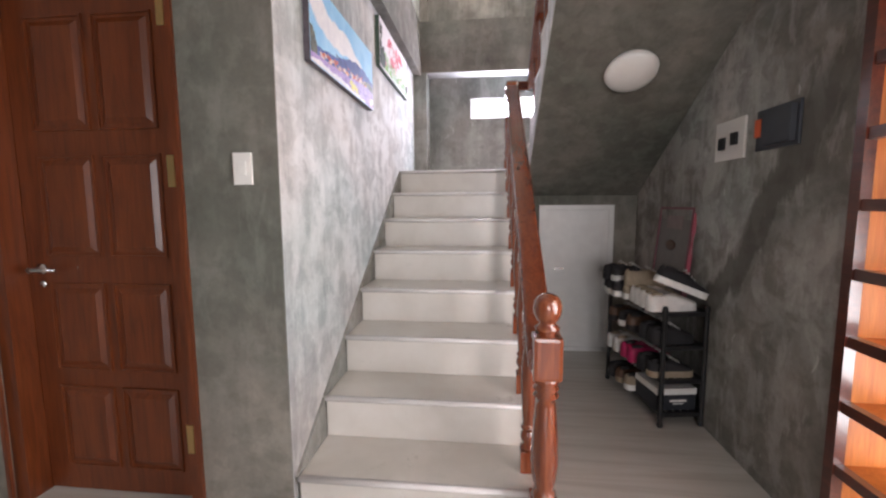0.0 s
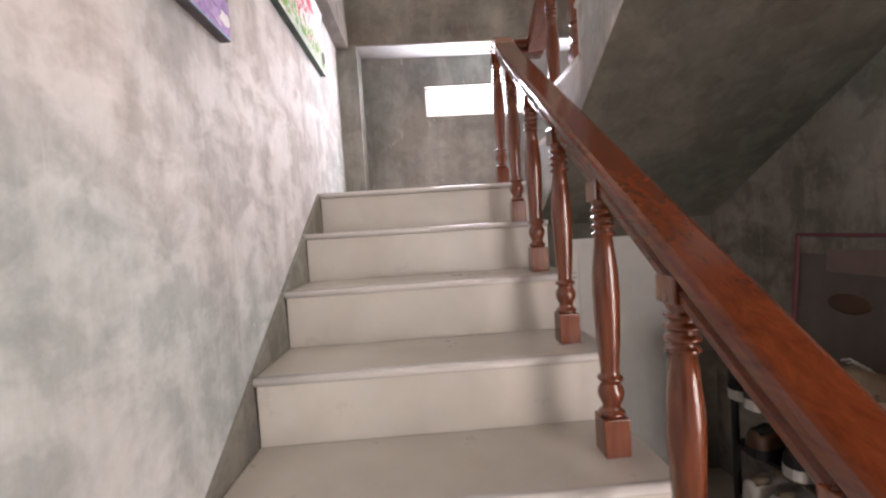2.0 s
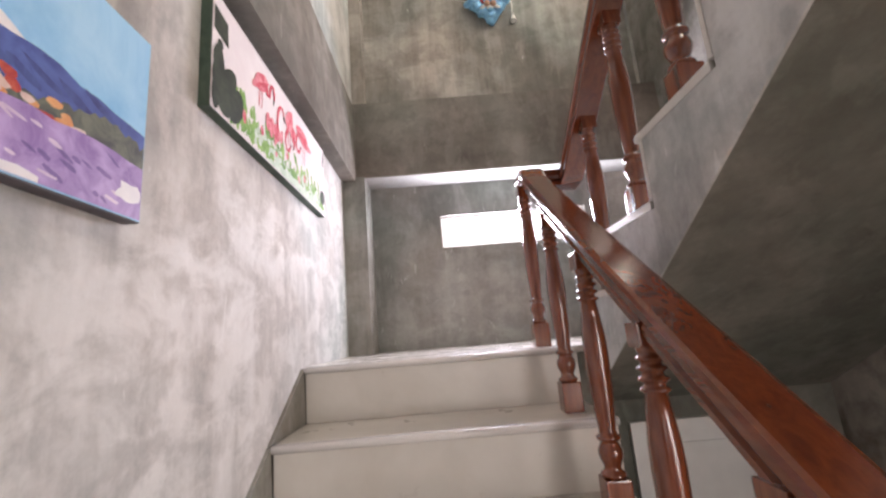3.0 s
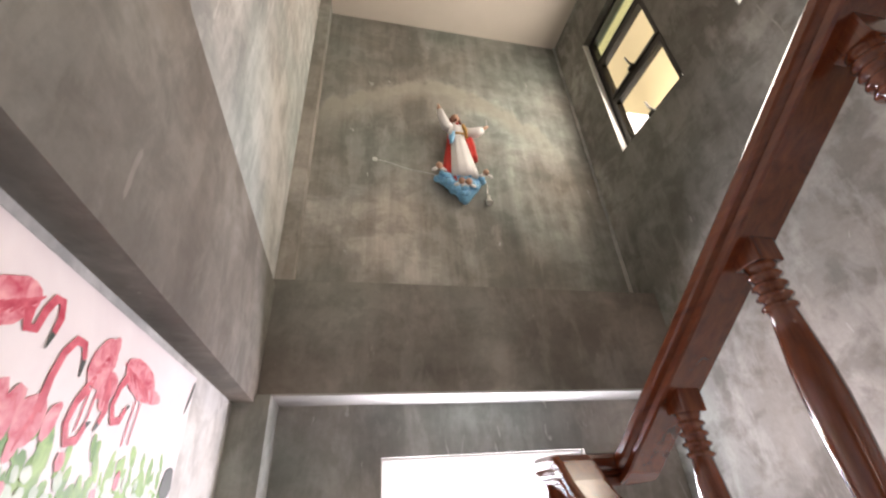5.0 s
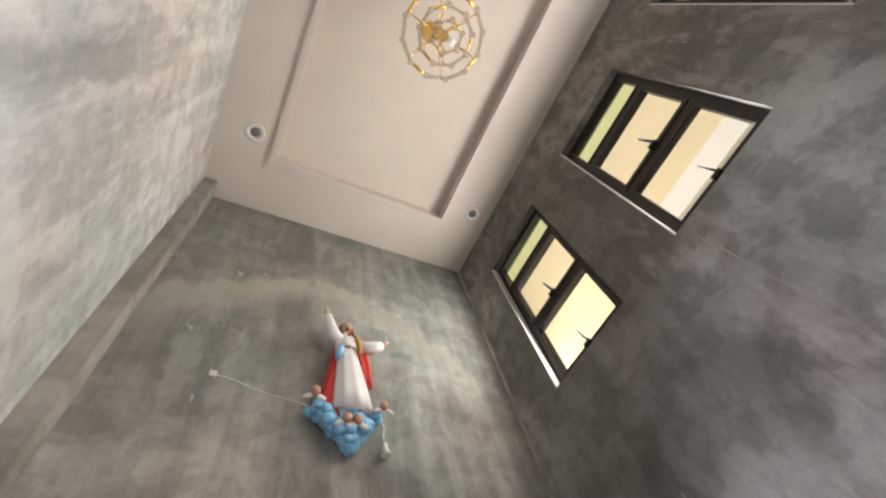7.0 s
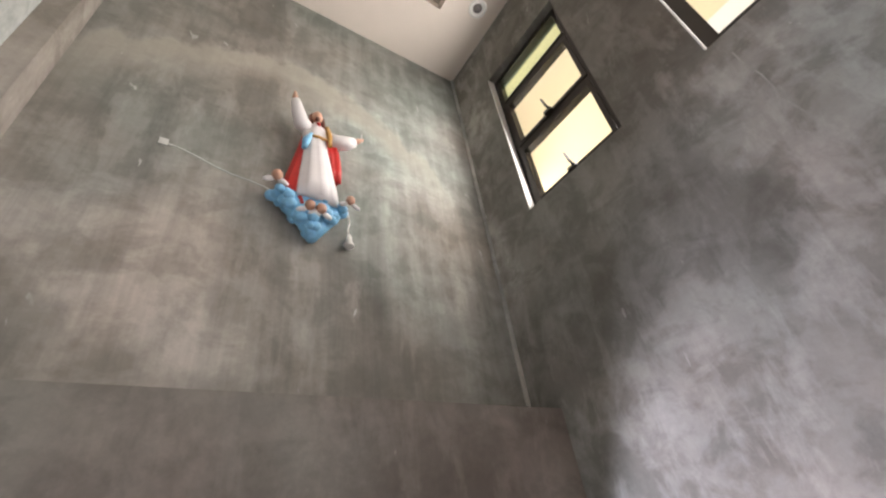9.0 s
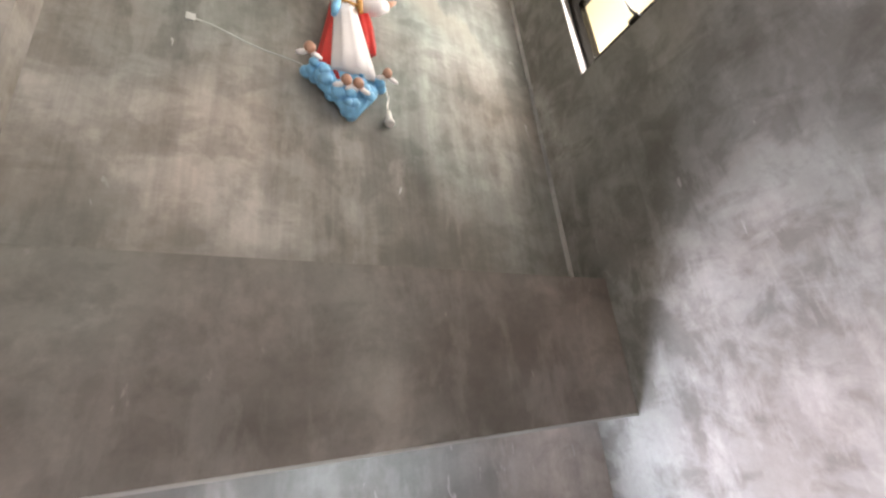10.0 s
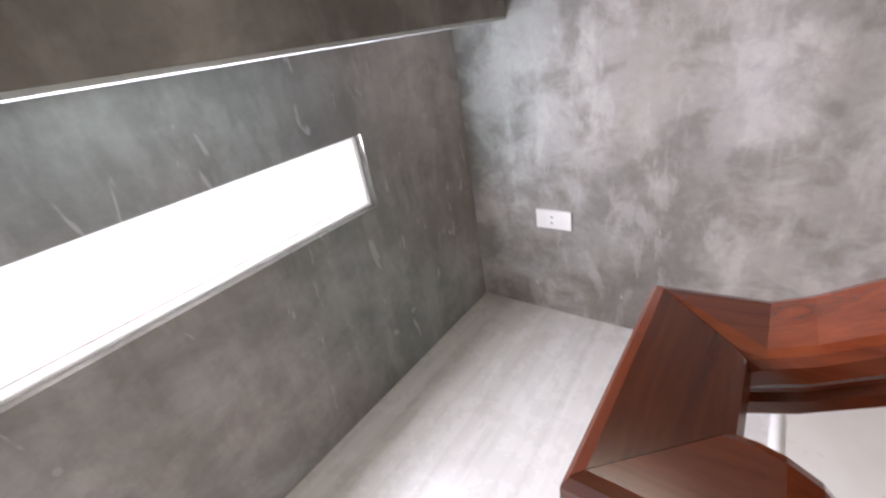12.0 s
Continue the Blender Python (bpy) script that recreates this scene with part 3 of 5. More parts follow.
def baluster_mesh(height):
    """Square foot, vase-shaped turning with rings, square head."""
    bm = bmesh.new()
    s = 0.0235
    box(bm, -s, s, -s, s, 0, 0.085, 0.004)
    h = height
    bead = lambda z, r, w=0.007: [(r - 0.006, z - w), (r - 0.0015, z - w * 0.6), (r, z), (r - 0.0015, z + w * 0.6), (r - 0.006, z + w)]
    prof = ([(0.018, 0.083)] + bead(0.092, 0.024) + [(0.0155, 0.106), (0.0175, 0.114), (0.022, 0.126), (0.0235, 0.137), (0.022, 0.147), (0.018, 0.156)] + bead(0.170, 0.023)
            + [(0.0165, 0.186), (0.018, 0.21), (0.0205, h * 0.42), (0.0225, h * 0.52), (0.0235, h * 0.60), (0.0225, h * 0.67), (0.019, h * 0.74)]
            + bead(h - 0.112, 0.0215, 0.006) + bead(h - 0.094, 0.022, 0.006) + bead(h - 0.076, 0.022, 0.006) + bead(h - 0.058, 0.0215, 0.006) + [(0.018, h - 0.046), (0.021, h - 0.034)])
    lathe(bm, prof, steps=18)
    s2 = 0.021
    box(bm, -s2, s2, -s2, s2, h - 0.038, h + 0.006, 0.003)
    bmesh.ops.scale(bm, vec=(1.22, 1.22, 1), verts=bm.verts[:])
    me = bpy.data.meshes.new("baluster")
    bm.to_mesh(me)
    bm.free()
    me.materials.append(WOOD_POST)
    return me


BAL1_X, BAL2_X = 0.402, 0.594
one = baluster_mesh(rail_z(NOSE1 + 3 * GO + 0.135) - 0.056 - 4 * RISE)
for k in range(1, 8):
    piece("baluster", one, railing, pose(BAL1_X, NOSE1 + GO * (k - 1) + 0.135, RISE * k))
piece("baluster", baluster_mesh(RAIL_TOP - 0.056 - LAND_Z), railing, pose(BAL1_X, TURN_Y, LAND_Z))
for k in range(1, 9):
    y, z = NOSE2 - GO * (k - 1) - 0.135, LAND_Z + RISE2 * k
    piece("baluster", baluster_mesh(rail2_z(y) - 0.056 - z), railing, pose(BAL2_X, y, z))

newel = bmesh.new()
box(newel, -0.045, 0.045, -0.045, 0.045, 0.0, 0.20, 0.006)
lathe(newel, [(0.036, 0.19), (0.042, 0.21), (0.036, 0.225), (0.030, 0.24), (0.040, 0.27), (0.045, 0.33), (0.042, 0.42), (0.033, 0.52), (0.030, 0.545),
              (0.042, 0.555), (0.031, 0.568), (0.042, 0.580), (0.031, 0.592), (0.043, 0.604), (0.034, 0.622)], steps=20)
box(newel, -0.046, 0.046, -0.046, 0.046, 0.615, 0.755, 0.012)
lathe(newel, [(0.036, 0.75), (0.026, 0.762), (0.038, 0.772), (0.040, 0.780), (0.027, 0.790), (0.026, 0.797), (0.036, 0.806), (0.0435, 0.825), (0.0455, 0.845),
              (0.041, 0.865), (0.030, 0.880), (0.014, 0.888), (0.004, 0.890)], steps=22)
part("newel_post", newel, WOOD_POST, railing, "turned newel post with a ball top", pose(0.438, 1.45, 0.006))


# ---- ground floor: the panelled door ----
door = thing("door_1", "closed red-brown wooden door with eight raised panels", "door", pose(0.035, -0.001, 0), kind="structure")
part("door_frame", boxes((-1.66, -1.60, 1.50, 1.645, 0, 2.06), (-0.90, -0.845, 1.50, 1.645, 0, 2.06), (-1.60, -0.90, 1.50, 1.645, 2.0, 2.06)), WOOD_DOOR, door)
part("architrave", boxes((-0.855, -0.835, 1.478, 1.4895, 0, 2.075), (-1.67, -1.65, 1.478, 1.4895, 0, 2.075), (-1.65, -0.855, 1.478, 1.4895, 2.05, 2.075)), WOOD_DOOR, door)
leaf = part("door_leaf", boxes((-1.597, -0.903, 1.585, 1.625, 0.008, 1.997)), WOOD_DOOR, door)
for x0, x1 in ((-1.50, -1.275), (-1.225, -1.0)):
    for z0, z1 in ((0.12, 0.445), (0.53, 0.866), (0.986, 1.36), (1.467, 1.865)):
        bm = bmesh.new()
        box(bm, x0, x1, 1.5835, 1.590, z0, z1)
        vs = box(bm, x0 + 0.012, x1 - 0.012, 1.574, 1.5834, z0 + 0.012, z1 - 0.012)
        front = [v for v in vs if v.co.y < 1.579]
        for v in front:
            v.co.x += 0.02 if v.co.x < (x0 + x1) / 2 else -0.02
            v.co.z += 0.02 if v.co.z < (z0 + z1) / 2 else -0.02
        part("door_panel", bm, WOOD_DOOR, leaf)
        bm = boxes((x0 - 0.008, x0, 1.577, 1.585, z0 - 0.008, z1 + 0.008), (x1, x1 + 0.008, 1.577, 1.585, z0 - 0.008, z1 + 0.008),
                   (x0, x1, 1.577, 1.585, z0 - 0.008, z0), (x0, x1, 1.577, 1.585, z1, z1 + 0.008))
        part("panel_moulding", bm, WOOD_DOOR, leaf)
bm = bmesh.new()
lathe(bm, [(0.022, 0), (0.024, 0.004), (0.020, 0.010), (0.010, 0.014), (0.009, 0.05), (0.011, 0.055)], (-1.535, 1.585, 0.93), 16, pose(0, 0, 0, 90))
tube(bm, [(-1.535, 1.533, 0.93), (-1.51, 1.528, 0.932), (-1.47, 1.53, 0.934), (-1.43, 1.54, 0.93)], [0.010, 0.011, 0.009, 0.006], 10)
lathe(bm, [(0.014, 0), (0.016, 0.003), (0.012, 0.008), (0.005, 0.010)], (-1.535, 1.585, 0.87), 14, pose(0, 0, 0, 90))
part("door_handle", bm, CHROME, leaf, "chrome lever handle and lock")
for z in (0.25, 1.24, 1.78):
    bm = boxes((-0.93, -0.903, 1.580, 1.5848, z, z + 0.11), (-0.8995, -0.873, 1.496, 1.4998, z, z + 0.11))
    tube(bm, [(-0.901, 1.578, z), (-0.901, 1.578, z + 0.11)], 0.006, 8)
    part("hinge", bm, BRASS, door, "brass hinge")


def wall_plate(name, label, category, m, w, h, dark=(), mat=None):
    """A plate on a wall, built facing -y with its back at y 0; dark holds the (x, z, w, h) of its inserts."""
    top = thing(name, label, category, m)
    bm = bmesh.new()
    box(bm, -w / 2, w / 2, -0.010, 0, -h / 2, h / 2, 0.003)
    part("plate", bm, mat or PLASTIC_WHITE, top)
    for x, z, a, b, material_, deep, kind in dark:
        bm = bmesh.new()
        box(bm, x - a / 2, x + a / 2, -0.010 - deep, -0.0101, z - b / 2, z + b / 2, 0.0015)
        part(kind, bm, material_, top)
    return top


FACE_RIGHT = lambda y, z: pose(RIGHT, y, z, 0, 0, -90)
wall_plate("light_switch", "white plastic light switch on the cement wall", "light switch", pose(-0.578, DOOR_Y, 1.298), 0.066, 0.108, [(0, 0, 0.030, 0.045, PLASTIC_WHITE, 0.004, "rocker")])
wall_plate("power_outlet", "large white plate with two black sockets", "outlet", FACE_RIGHT(2.27, 1.468), 0.238, 0.184,
           [(-0.05, -0.012, 0.045, 0.056, PLASTIC_BLACK, 0.012, "socket"), (0.05, 0.0, 0.045, 0.056, PLASTIC_BLACK, 0.012, "socket")])
wall_plate("breaker_box", "dark grey breaker box with an orange tag", "breaker box", FACE_RIGHT(1.945, 1.472), 0.25, 0.165,
           [(-0.097, 0.01, 0.042, 0.072, ORANGE, 0.012, "tag"), (0.025, 0, 0.17, 0.135, PLASTIC_GREY, 0.020, "cover")], PLASTIC_GREY)
wall_plate("wall_outlet", "small white socket plate low on the landing wall", "outlet", FACE_RIGHT(4.036, 1.806), 0.118, 0.064,
           [(-0.005, 0.010, 0.005, 0.005, PLASTIC_BLACK, 0.001, "pin_hole"), (-0.005, -0.010, 0.005, 0.005, PLASTIC_BLACK, 0.001, "pin_hole"), (0.0, 0.0, 0.06, 0.05, PLASTIC_WHITE, 0.0006, "cover")])

# Hatch under the landing
hatch = thing("hatch_door", "white painted panel hatch under the stair landing", "hatch")
part("hatch_frame", boxes((0.650, 0.690, 3.472, 3.50, 0.0, 1.165), (1.178, 1.215, 3.472, 3.50, 0.0, 1.165), (0.690, 1.178, 3.472, 3.50, 1.128, 1.165), (0.690, 1.178, 3.472, 3.50, 0.0, 0.03)), PAINT_WHITE, hatch)
leaf = part("hatch_leaf", boxes((0.692, 1.176, 3.480, 3.504, 0.032, 1.126)), PAINT_WHITE, hatch)
for row in ((0.725, 0.737, 0.07, 1.09), (1.131, 1.143, 0.07, 1.09), (0.737, 1.131, 1.078, 1.09), (0.737, 1.131, 0.07, 0.082)):
    part("moulding", boxes((row[0], row[1], 3.473, 3.480, row[2], row[3])), PAINT_WHITE, leaf)
part("latch", boxes((0.77, 0.84, 3.472, 3.4795, 0.66, 0.672)), CHROME, leaf, "small steel latch")

# Round lamp on the sloping soffit
under = Matrix.Translation((0.972, 2.449, soffit(2.449))) @ pose(0, 0, 0, 180 - math.degrees(math.atan(SLOPE2)))
dome = thing("ceiling_lamp", "round white dome lamp, unlit, on the sloping soffit", "lamp", under)
bm = bmesh.new()
lathe(bm, [(0.120, 0.0), (0.124, 0.008), (0.122, 0.016)], steps=40)
part("base", bm, PAINT_WHITE, dome)
bm = bmesh.new()
lathe(bm, [(0.127, 0.012), (0.131, 0.020), (0.126, 0.034), (0.110, 0.048), (0.080, 0.060), (0.042, 0.067), (0.004, 0.069)], steps=40)
part("shade", bm, PLASTIC_WHITE, dome, "frosted white dome")

# Slatted divider to the daylight
div = thing("slatted_divider", "dark red wooden divider with deep shelves and orange lining", "divider")
part("post", boxes((1.366, 1.400, 1.530, 1.5685, 0.02, 2.15)), WOOD_DIVIDER, div)
part("post", boxes((1.36, 1.43, 0.1005, 0.16, 0.02, 2.15)), WOOD_DIVIDER, div)
part("lining", boxes((1.4005, 1.545, 1.534, 1.5685, 0.02, 2.15)), WOOD_ORANGE, div, "orange varnished side lining")
for k in range(9):
    z = 0.098 + 0.2135 * k
    part("shelf_edge", boxes((1.372, 1.40, 0.1605, 1.5295, z - 0.018, z + 0.018)), WOOD_DIVIDER, div)
    part("shelf", boxes((1.4005, 1.545, 0.1605, 1.5335, z - 0.014, z + 0.014)), WOOD_ORANGE, div, "pale orange wooden shelf")
part("back_post", boxes((1.505, 1.545, 0.84, 0.88, 0.02, 2.15)), WOOD_ORANGE, div)


# ---- shoes and the rack ----
def shoe(name, label, m, upper, sole, stripe=None, length=0.27, high=0.0):
    """A trainer, toe towards +x: a shaped sole, a lofted upper with an opening, laces and a side stripe."""
    top = thing(name, label, "shoe", m @ Matrix.Diagonal((1.0, 1.12, 1.22, 1)))
    stations = [(-0.065, 0.012, 0.056), (-0.045, 0.021, 0.068 + high), (-0.01, 0.028, 0.076 + high), (0.06, 0.032, 0.082 + high), (0.18, 0.034, 0.080 + high), (0.34, 0.033, 0.088 + high * 0.5), (0.52, 0.036, 0.074), (0.70, 0.042, 0.055), (0.86, 0.041, 0.046), (0.97, 0.030, 0.038), (1.02, 0.010, 0.030)]
    bm = bmesh.new()
    rings = []
    for f, w, h in stations:
        rings.append([bm.verts.new((f * length, w * 1.08 * math.cos(a), 0.0 if math.sin(a) < -0.1 else 0.028)) for a in (math.tau * k / 10 + 0.314 for k in range(10))])
    for a, b in zip(rings, rings[1:]):
        for k in range(10):
            bm.faces.new((a[k], a[(k + 1) % 10], b[(k + 1) % 10], b[k]))
    bm.faces.new(rings[0]), bm.faces.new(rings[-1])
    bmesh.ops.recalc_face_normals(bm, faces=bm.faces[:])
    part("sole", bm, sole, top)
    bm = bmesh.new()
    rings = []
    for i, (f, w, h) in enumerate(stations):
        ring = []
        for k in range(13):
            a = math.pi * k / 12
            dip = -0.022 if i in (3, 4, 5) and 4 <= k <= 8 else 0.0
            ring.append(bm.verts.new((f * length, w * math.cos(a) * (1 - 0.18 * math.sin(a) ** 4), 0.026 + (h - 0.026) * math.sin(a) ** 0.75 + dip)))
        rings.append(ring)
    for a, b in zip(rings, rings[1:]):
        for k in range(12):
            bm.faces.new((a[k], a[k + 1], b[k + 1], b[k])).smooth = True
    bm.faces.new(rings[0]), bm.faces.new(rings[-1])
    bmesh.ops.recalc_face_normals(bm, faces=bm.faces[:])
    part("upper", bm, upper, top)
    bm = bmesh.new()
    for k in range(4):
        x, z = length * (0.42 + 0.075 * k), 0.086 - 0.0085 * k
        tube(bm, [(x, -0.018, z - 0.004), (x + 0.006, 0, z + 0.003), (x, 0.018, z - 0.004)], 0.003, 5)
    part("laces", bm, SOLE if upper is not SHOE_WHITE else SHOE_TAN, top)
    if stripe:
        for s in (1, -1):
            bm = bmesh.new()
            tube(bm, [(length * 0.22, s * 0.036, 0.060), (length * 0.4, s * 0.0375, 0.040), (length * 0.62, s * 0.039, 0.045), (length * 0.72, s * 0.034, 0.052)], [0.003, 0.006, 0.005, 0.002], 6)
            part("stripe", bm, stripe, top)
    # Solid dark pad in place of the shaded hollow of the shoe
    bm = bmesh.new()
    ball(bm, (length * 0.17, 0, 0.066 + high), 0.024, (1.5, 0.8, 0.55), None, 0, 12)
    part("lining", bm, SHOE_TAN if upper is SHOE_WHITE else SHOE_BLACK, top, "dark pad standing for the shaded shoe opening")
    return top


RACK = pose(1.155, 2.33, 0, 0, 0, 9)
at = lambda x, y, z, rz=0, rx=0, ry=0: RACK @ pose(x, y, z, rx, ry, rz)
rack = thing("shoe_rack", "black plastic four-tier shoe rack against the wall", "shoe rack", RACK)
RX, RY, LEVELS = 0.222, 0.62, (0.075, 0.255, 0.435, 0.615)
for x in (0, RX):
    for y in (0, RY):
        bm = bmesh.new()
        lathe(bm, [(0.012, 0), (0.016, 0.01), (0.013, 0.03), (0.0125, 0.62), (0.016, 0.63), (0.010, 0.648)], (x, y, 0), 12)
        part("post", bm, PLASTIC_BLACK, rack)
for z in LEVELS:
    for y in (0, RY):
        part("crossbar", boxes((0.0, RX, y - 0.009, y + 0.009, z - 0.018, z + 0.004)), PLASTIC_BLACK, rack)
    for x in (0, RX):
        part("side_rail", boxes((x - 0.008, x + 0.008, 0.0095, RY - 0.0095, z - 0.014, z + 0.003)), PLASTIC_BLACK, rack)
    for k in range(5):
        x = 0.0085 + (RX - 0.017) * (k + 0.5) / 5
        part("slat", boxes((x - 0.012, x + 0.012, 0.0095, RY - 0.0095, z - 0.008, z)), PLASTIC_BLACK, rack)

TOP = 0.617
for k, y in enumerate((0.05, 0.125, 0.195, 0.265)):
    shoe("trainer", "off-white leather trainer on top of the shoe rack", at(-0.055 + 0.008 * k, y, TOP, 4 - 3 * k), SHOE_WHITE, SOLE, None, 0.245)
shoe("trainer", "black trainer with a thick white sole leaning on white ones", at(-0.005, 0.085, TOP + 0.150, -14, 0, 21), SHOE_BLACK, SOLE, None, 0.25)
shoe("trainer", "tan canvas trainer beside the white ones", at(-0.04, 0.335, TOP, 2), SHOE_TAN, SOLE, None, 0.25)
for k, y in enumerate((0.41, 0.485)):
    shoe("trainer", "black trainer with white side stripe and sole", at(-0.07, y, TOP, 4), SHOE_BLACK, SOLE, SOLE, 0.25)
shoe("trainer", "dark trainer at the end of the rack", at(-0.05, 0.565, TOP, -4), SHOE_BLACK, SOLE, SOLE, 0.24)
shoe("trainer", "black trainer with white stripe lying on the others", at(-0.06, 0.445, TOP + 0.088, 7), SHOE_BLACK, SOLE, SOLE, 0.25)
shoe("trainer", "black trainer with white stripe lying on the others", at(-0.07, 0.535, TOP + 0.084, 15), SHOE_BLACK, SHOE_BLACK, SOLE, 0.24)
shoe("trainer", "tan canvas trainer lying on the white ones", at(-0.045, 0.315, TOP + 0.088, -6), SHOE_TAN, SHOE_TAN, None, 0.24)
for k, (z, y, mat, sole_, words) in enumerate((
        (LEVELS[2], 0.06, SHOE_BLACK, SHOE_BLACK, "plain black shoe on the rack"), (LEVELS[2], 0.15, SHOE_BLACK, SHOE_BLACK, "plain black shoe on the rack"),
        (LEVELS[2], 0.30, SHOE_BROWN, SHOE_BLACK, "dark brown leather shoe on the rack"), (LEVELS[2], 0.40, SHOE_BLACK, SOLE, "black shoe with white sole on the rack"),
        (LEVELS[2], 0.52, SHOE_BROWN, SHOE_BLACK, "dark brown leather shoe on the rack"),
        (LEVELS[1], 0.06, SHOE_BLACK, SHOE_TAN, "black shoe with tan sole on the rack"), (LEVELS[1], 0.16, SHOE_BLACK, SHOE_BLACK, "plain black shoe on the rack"),
        (LEVELS[1], 0.27, SHOE_MAGENTA, SHOE_MAGENTA, "bright magenta rubber shoe on the rack"), (LEVELS[1], 0.35, SHOE_MAGENTA, SHOE_MAGENTA, "bright magenta rubber shoe on the rack"),
        (LEVELS[1], 0.45, SHOE_WHITE, SOLE, "white shoe low on the rack"), (LEVELS[1], 0.54, SHOE_WHITE, SOLE, "white shoe low on the rack"),
        (LEVELS[0], 0.30, SHOE_TAN, SOLE, "tan shoe on the lowest shelf"), (LEVELS[0], 0.40, SHOE_BROWN, SHOE_TAN, "brown shoe on the lowest shelf"), (LEVELS[0], 0.50, SHOE_BLACK, SHOE_BLACK, "black shoe on the lowest shelf"))):
    shoe("shoe", words, at(-0.03, y, z + 0.003, 5 - 3 * (k % 4)), mat, sole_, None, 0.225)
carton = thing("shoe_box", "black card shoe box with a white lid on the rack", "box", at(-0.005, 0.025, LEVELS[0] + 0.004))
part("body", boxes((0, 0.21, 0, 0.22, 0, 0.085)), CARD_BLACK, carton)
part("lid", boxes((-0.003, 0.213, -0.003, 0.223, 0.0855, 0.118)), PLASTIC_WHITE, carton, "white card lid")
part("lettering", boxes((0.07, 0.16, -0.0015, -0.0002, 0.045, 0.056), (0.085, 0.145, -0.0015, -0.0002, 0.032, 0.037)), PLASTIC_WHITE, carton, "pale bars of unreadable print")

# Pink case leaning on the wall, on top of the rack
case = thing("pink_case", "pink plastic-edged clear case leaning on the wall", "case", pose(1.335, 2.575, 0.622, 0, 5, 0))
bm = bmesh.new()
for y0, y1, z0, z1 in ((0, 0.020, 0.016, 0.53), (0.446, 0.460, 0.016, 0.53), (0.0, 0.460, 0.518, 0.532), (0, 0.460, 0.0, 0.016)):
    box(bm, 0, 0.03, y0, y1, z0, z1, 0.006)
part("frame", bm, plain("dusky_pink_frame", (0.20, 0.065, 0.08), 0.5), case)
part("sheet", boxes((0.010, 0.014, 0.02, 0.446, 0.016, 0.518)), PINK_SHEET, case, "faded pinkish clear sheet")
part("label", boxes((0.007, 0.0095, 0.13, 0.34, 0.40, 0.48)), plain("dusty_pink_label", (0.22, 0.16, 0.15), 0.5), case)
bm = bmesh.new()
ball(bm, (0.010, 0.26, 0.30), 0.055, (0.14, 1.3, 0.6))
part("badge", bm, SHOE_BROWN, case)
bm = bmesh.new()
tube(bm, [(0.012, -0.005, 0.10), (0.004, -0.02, 0.25), (0.004, -0.02, 0.40), (0.012, -0.005, 0.50)], 0.010, 8)
part("strap", bm, PINK, case)


# ---- the two canvases on the stair wall ----
def blob(bm, u, v, ru, rv, turn=0.0, x=0.0, steps=14, rough=0.0):
    c, s = math.cos(radians(turn)), math.sin(radians(turn))
    pts = []
    for k in range(steps):
        a, r = math.tau * k / steps, 1 + rough * (random.random() - 0.5)
        p, q = ru * r * math.cos(a), rv * r * math.sin(a)
        pts.append(bm.verts.new((x, u + p * c - q * s, v + p * s + q * c)))
    bm.faces.new(pts)


def stroke(bm, pts, w, x=0.0):
    left, right = [], []
    for i, p in enumerate(pts):
        a, b = Vector(pts[max(i - 1, 0)]), Vector(pts[min(i + 1, len(pts) - 1)])
        d = (b - a).normalized()
        ww = w[i] if isinstance(w, (list, tuple)) else w
        left.append(bm.verts.new((x, p[0] - d.y * ww, p[1] + d.x * ww)))
        right.append(bm.verts.new((x, p[0] + d.y * ww, p[1] - d.x * ww)))
    for i in range(len(pts) - 1):
        bm.faces.new((left[i], left[i + 1], right[i + 1], right[i]))


def ridge(bm, u0, u1, base, tops, x=0.0, rough=0.01):
    n = 28
    low, high = [], []
    for k in range(n + 1):
        f = k / n
        g = f * (len(tops) - 1)
        i = min(int(g), len(tops) - 2)
        t = tops[i] + (tops[i + 1] - tops[i]) * (g - i) + rough * (random.random() - 0.5)
        low.append(bm.verts.new((x, u0 + (u1 - u0) * f, base)))
        high.append(bm.verts.new((x, u0 + (u1 - u0) * f, max(t, base + 0.002))))
    for k in range(n):
        bm.faces.new((low[k], low[k + 1], high[k + 1], high[k]))


def paint(name, a, b, scale=18):
    m, n, l, bs = material(name, 0.55)
    f = noise_tex(n, l, coords(n, l), scale, 5, 0.65, 0.6)
    l.new(ramp(n, l, f, [(0.35, a), (0.65, b)]), bs.inputs["Base Color"])
    return m


def canvas(label, y0, y1, z0, z1, ground, edge):
    top = thing("canvas_picture", label, "picture", pose(LEFT, y0, z0))
    bm = bmesh.new()
    box(bm, 0.0005, 0.026, 0, y1 - y0, 0, z1 - z0, 0.002)
    part("stretcher", bm, edge, top, "dark wrapped canvas edge")
    part("print", boxes((0.0262, 0.0270, 0.002, y1 - y0 - 0.002, 0.002, z1 - z0 - 0.002)), ground, top)
    return top


coats = [0]


def layer(k):
    """The next thin coat of the print, each above the one before."""
    coats[0] += 1
    return 0.0271 + 0.000004 * coats[0]



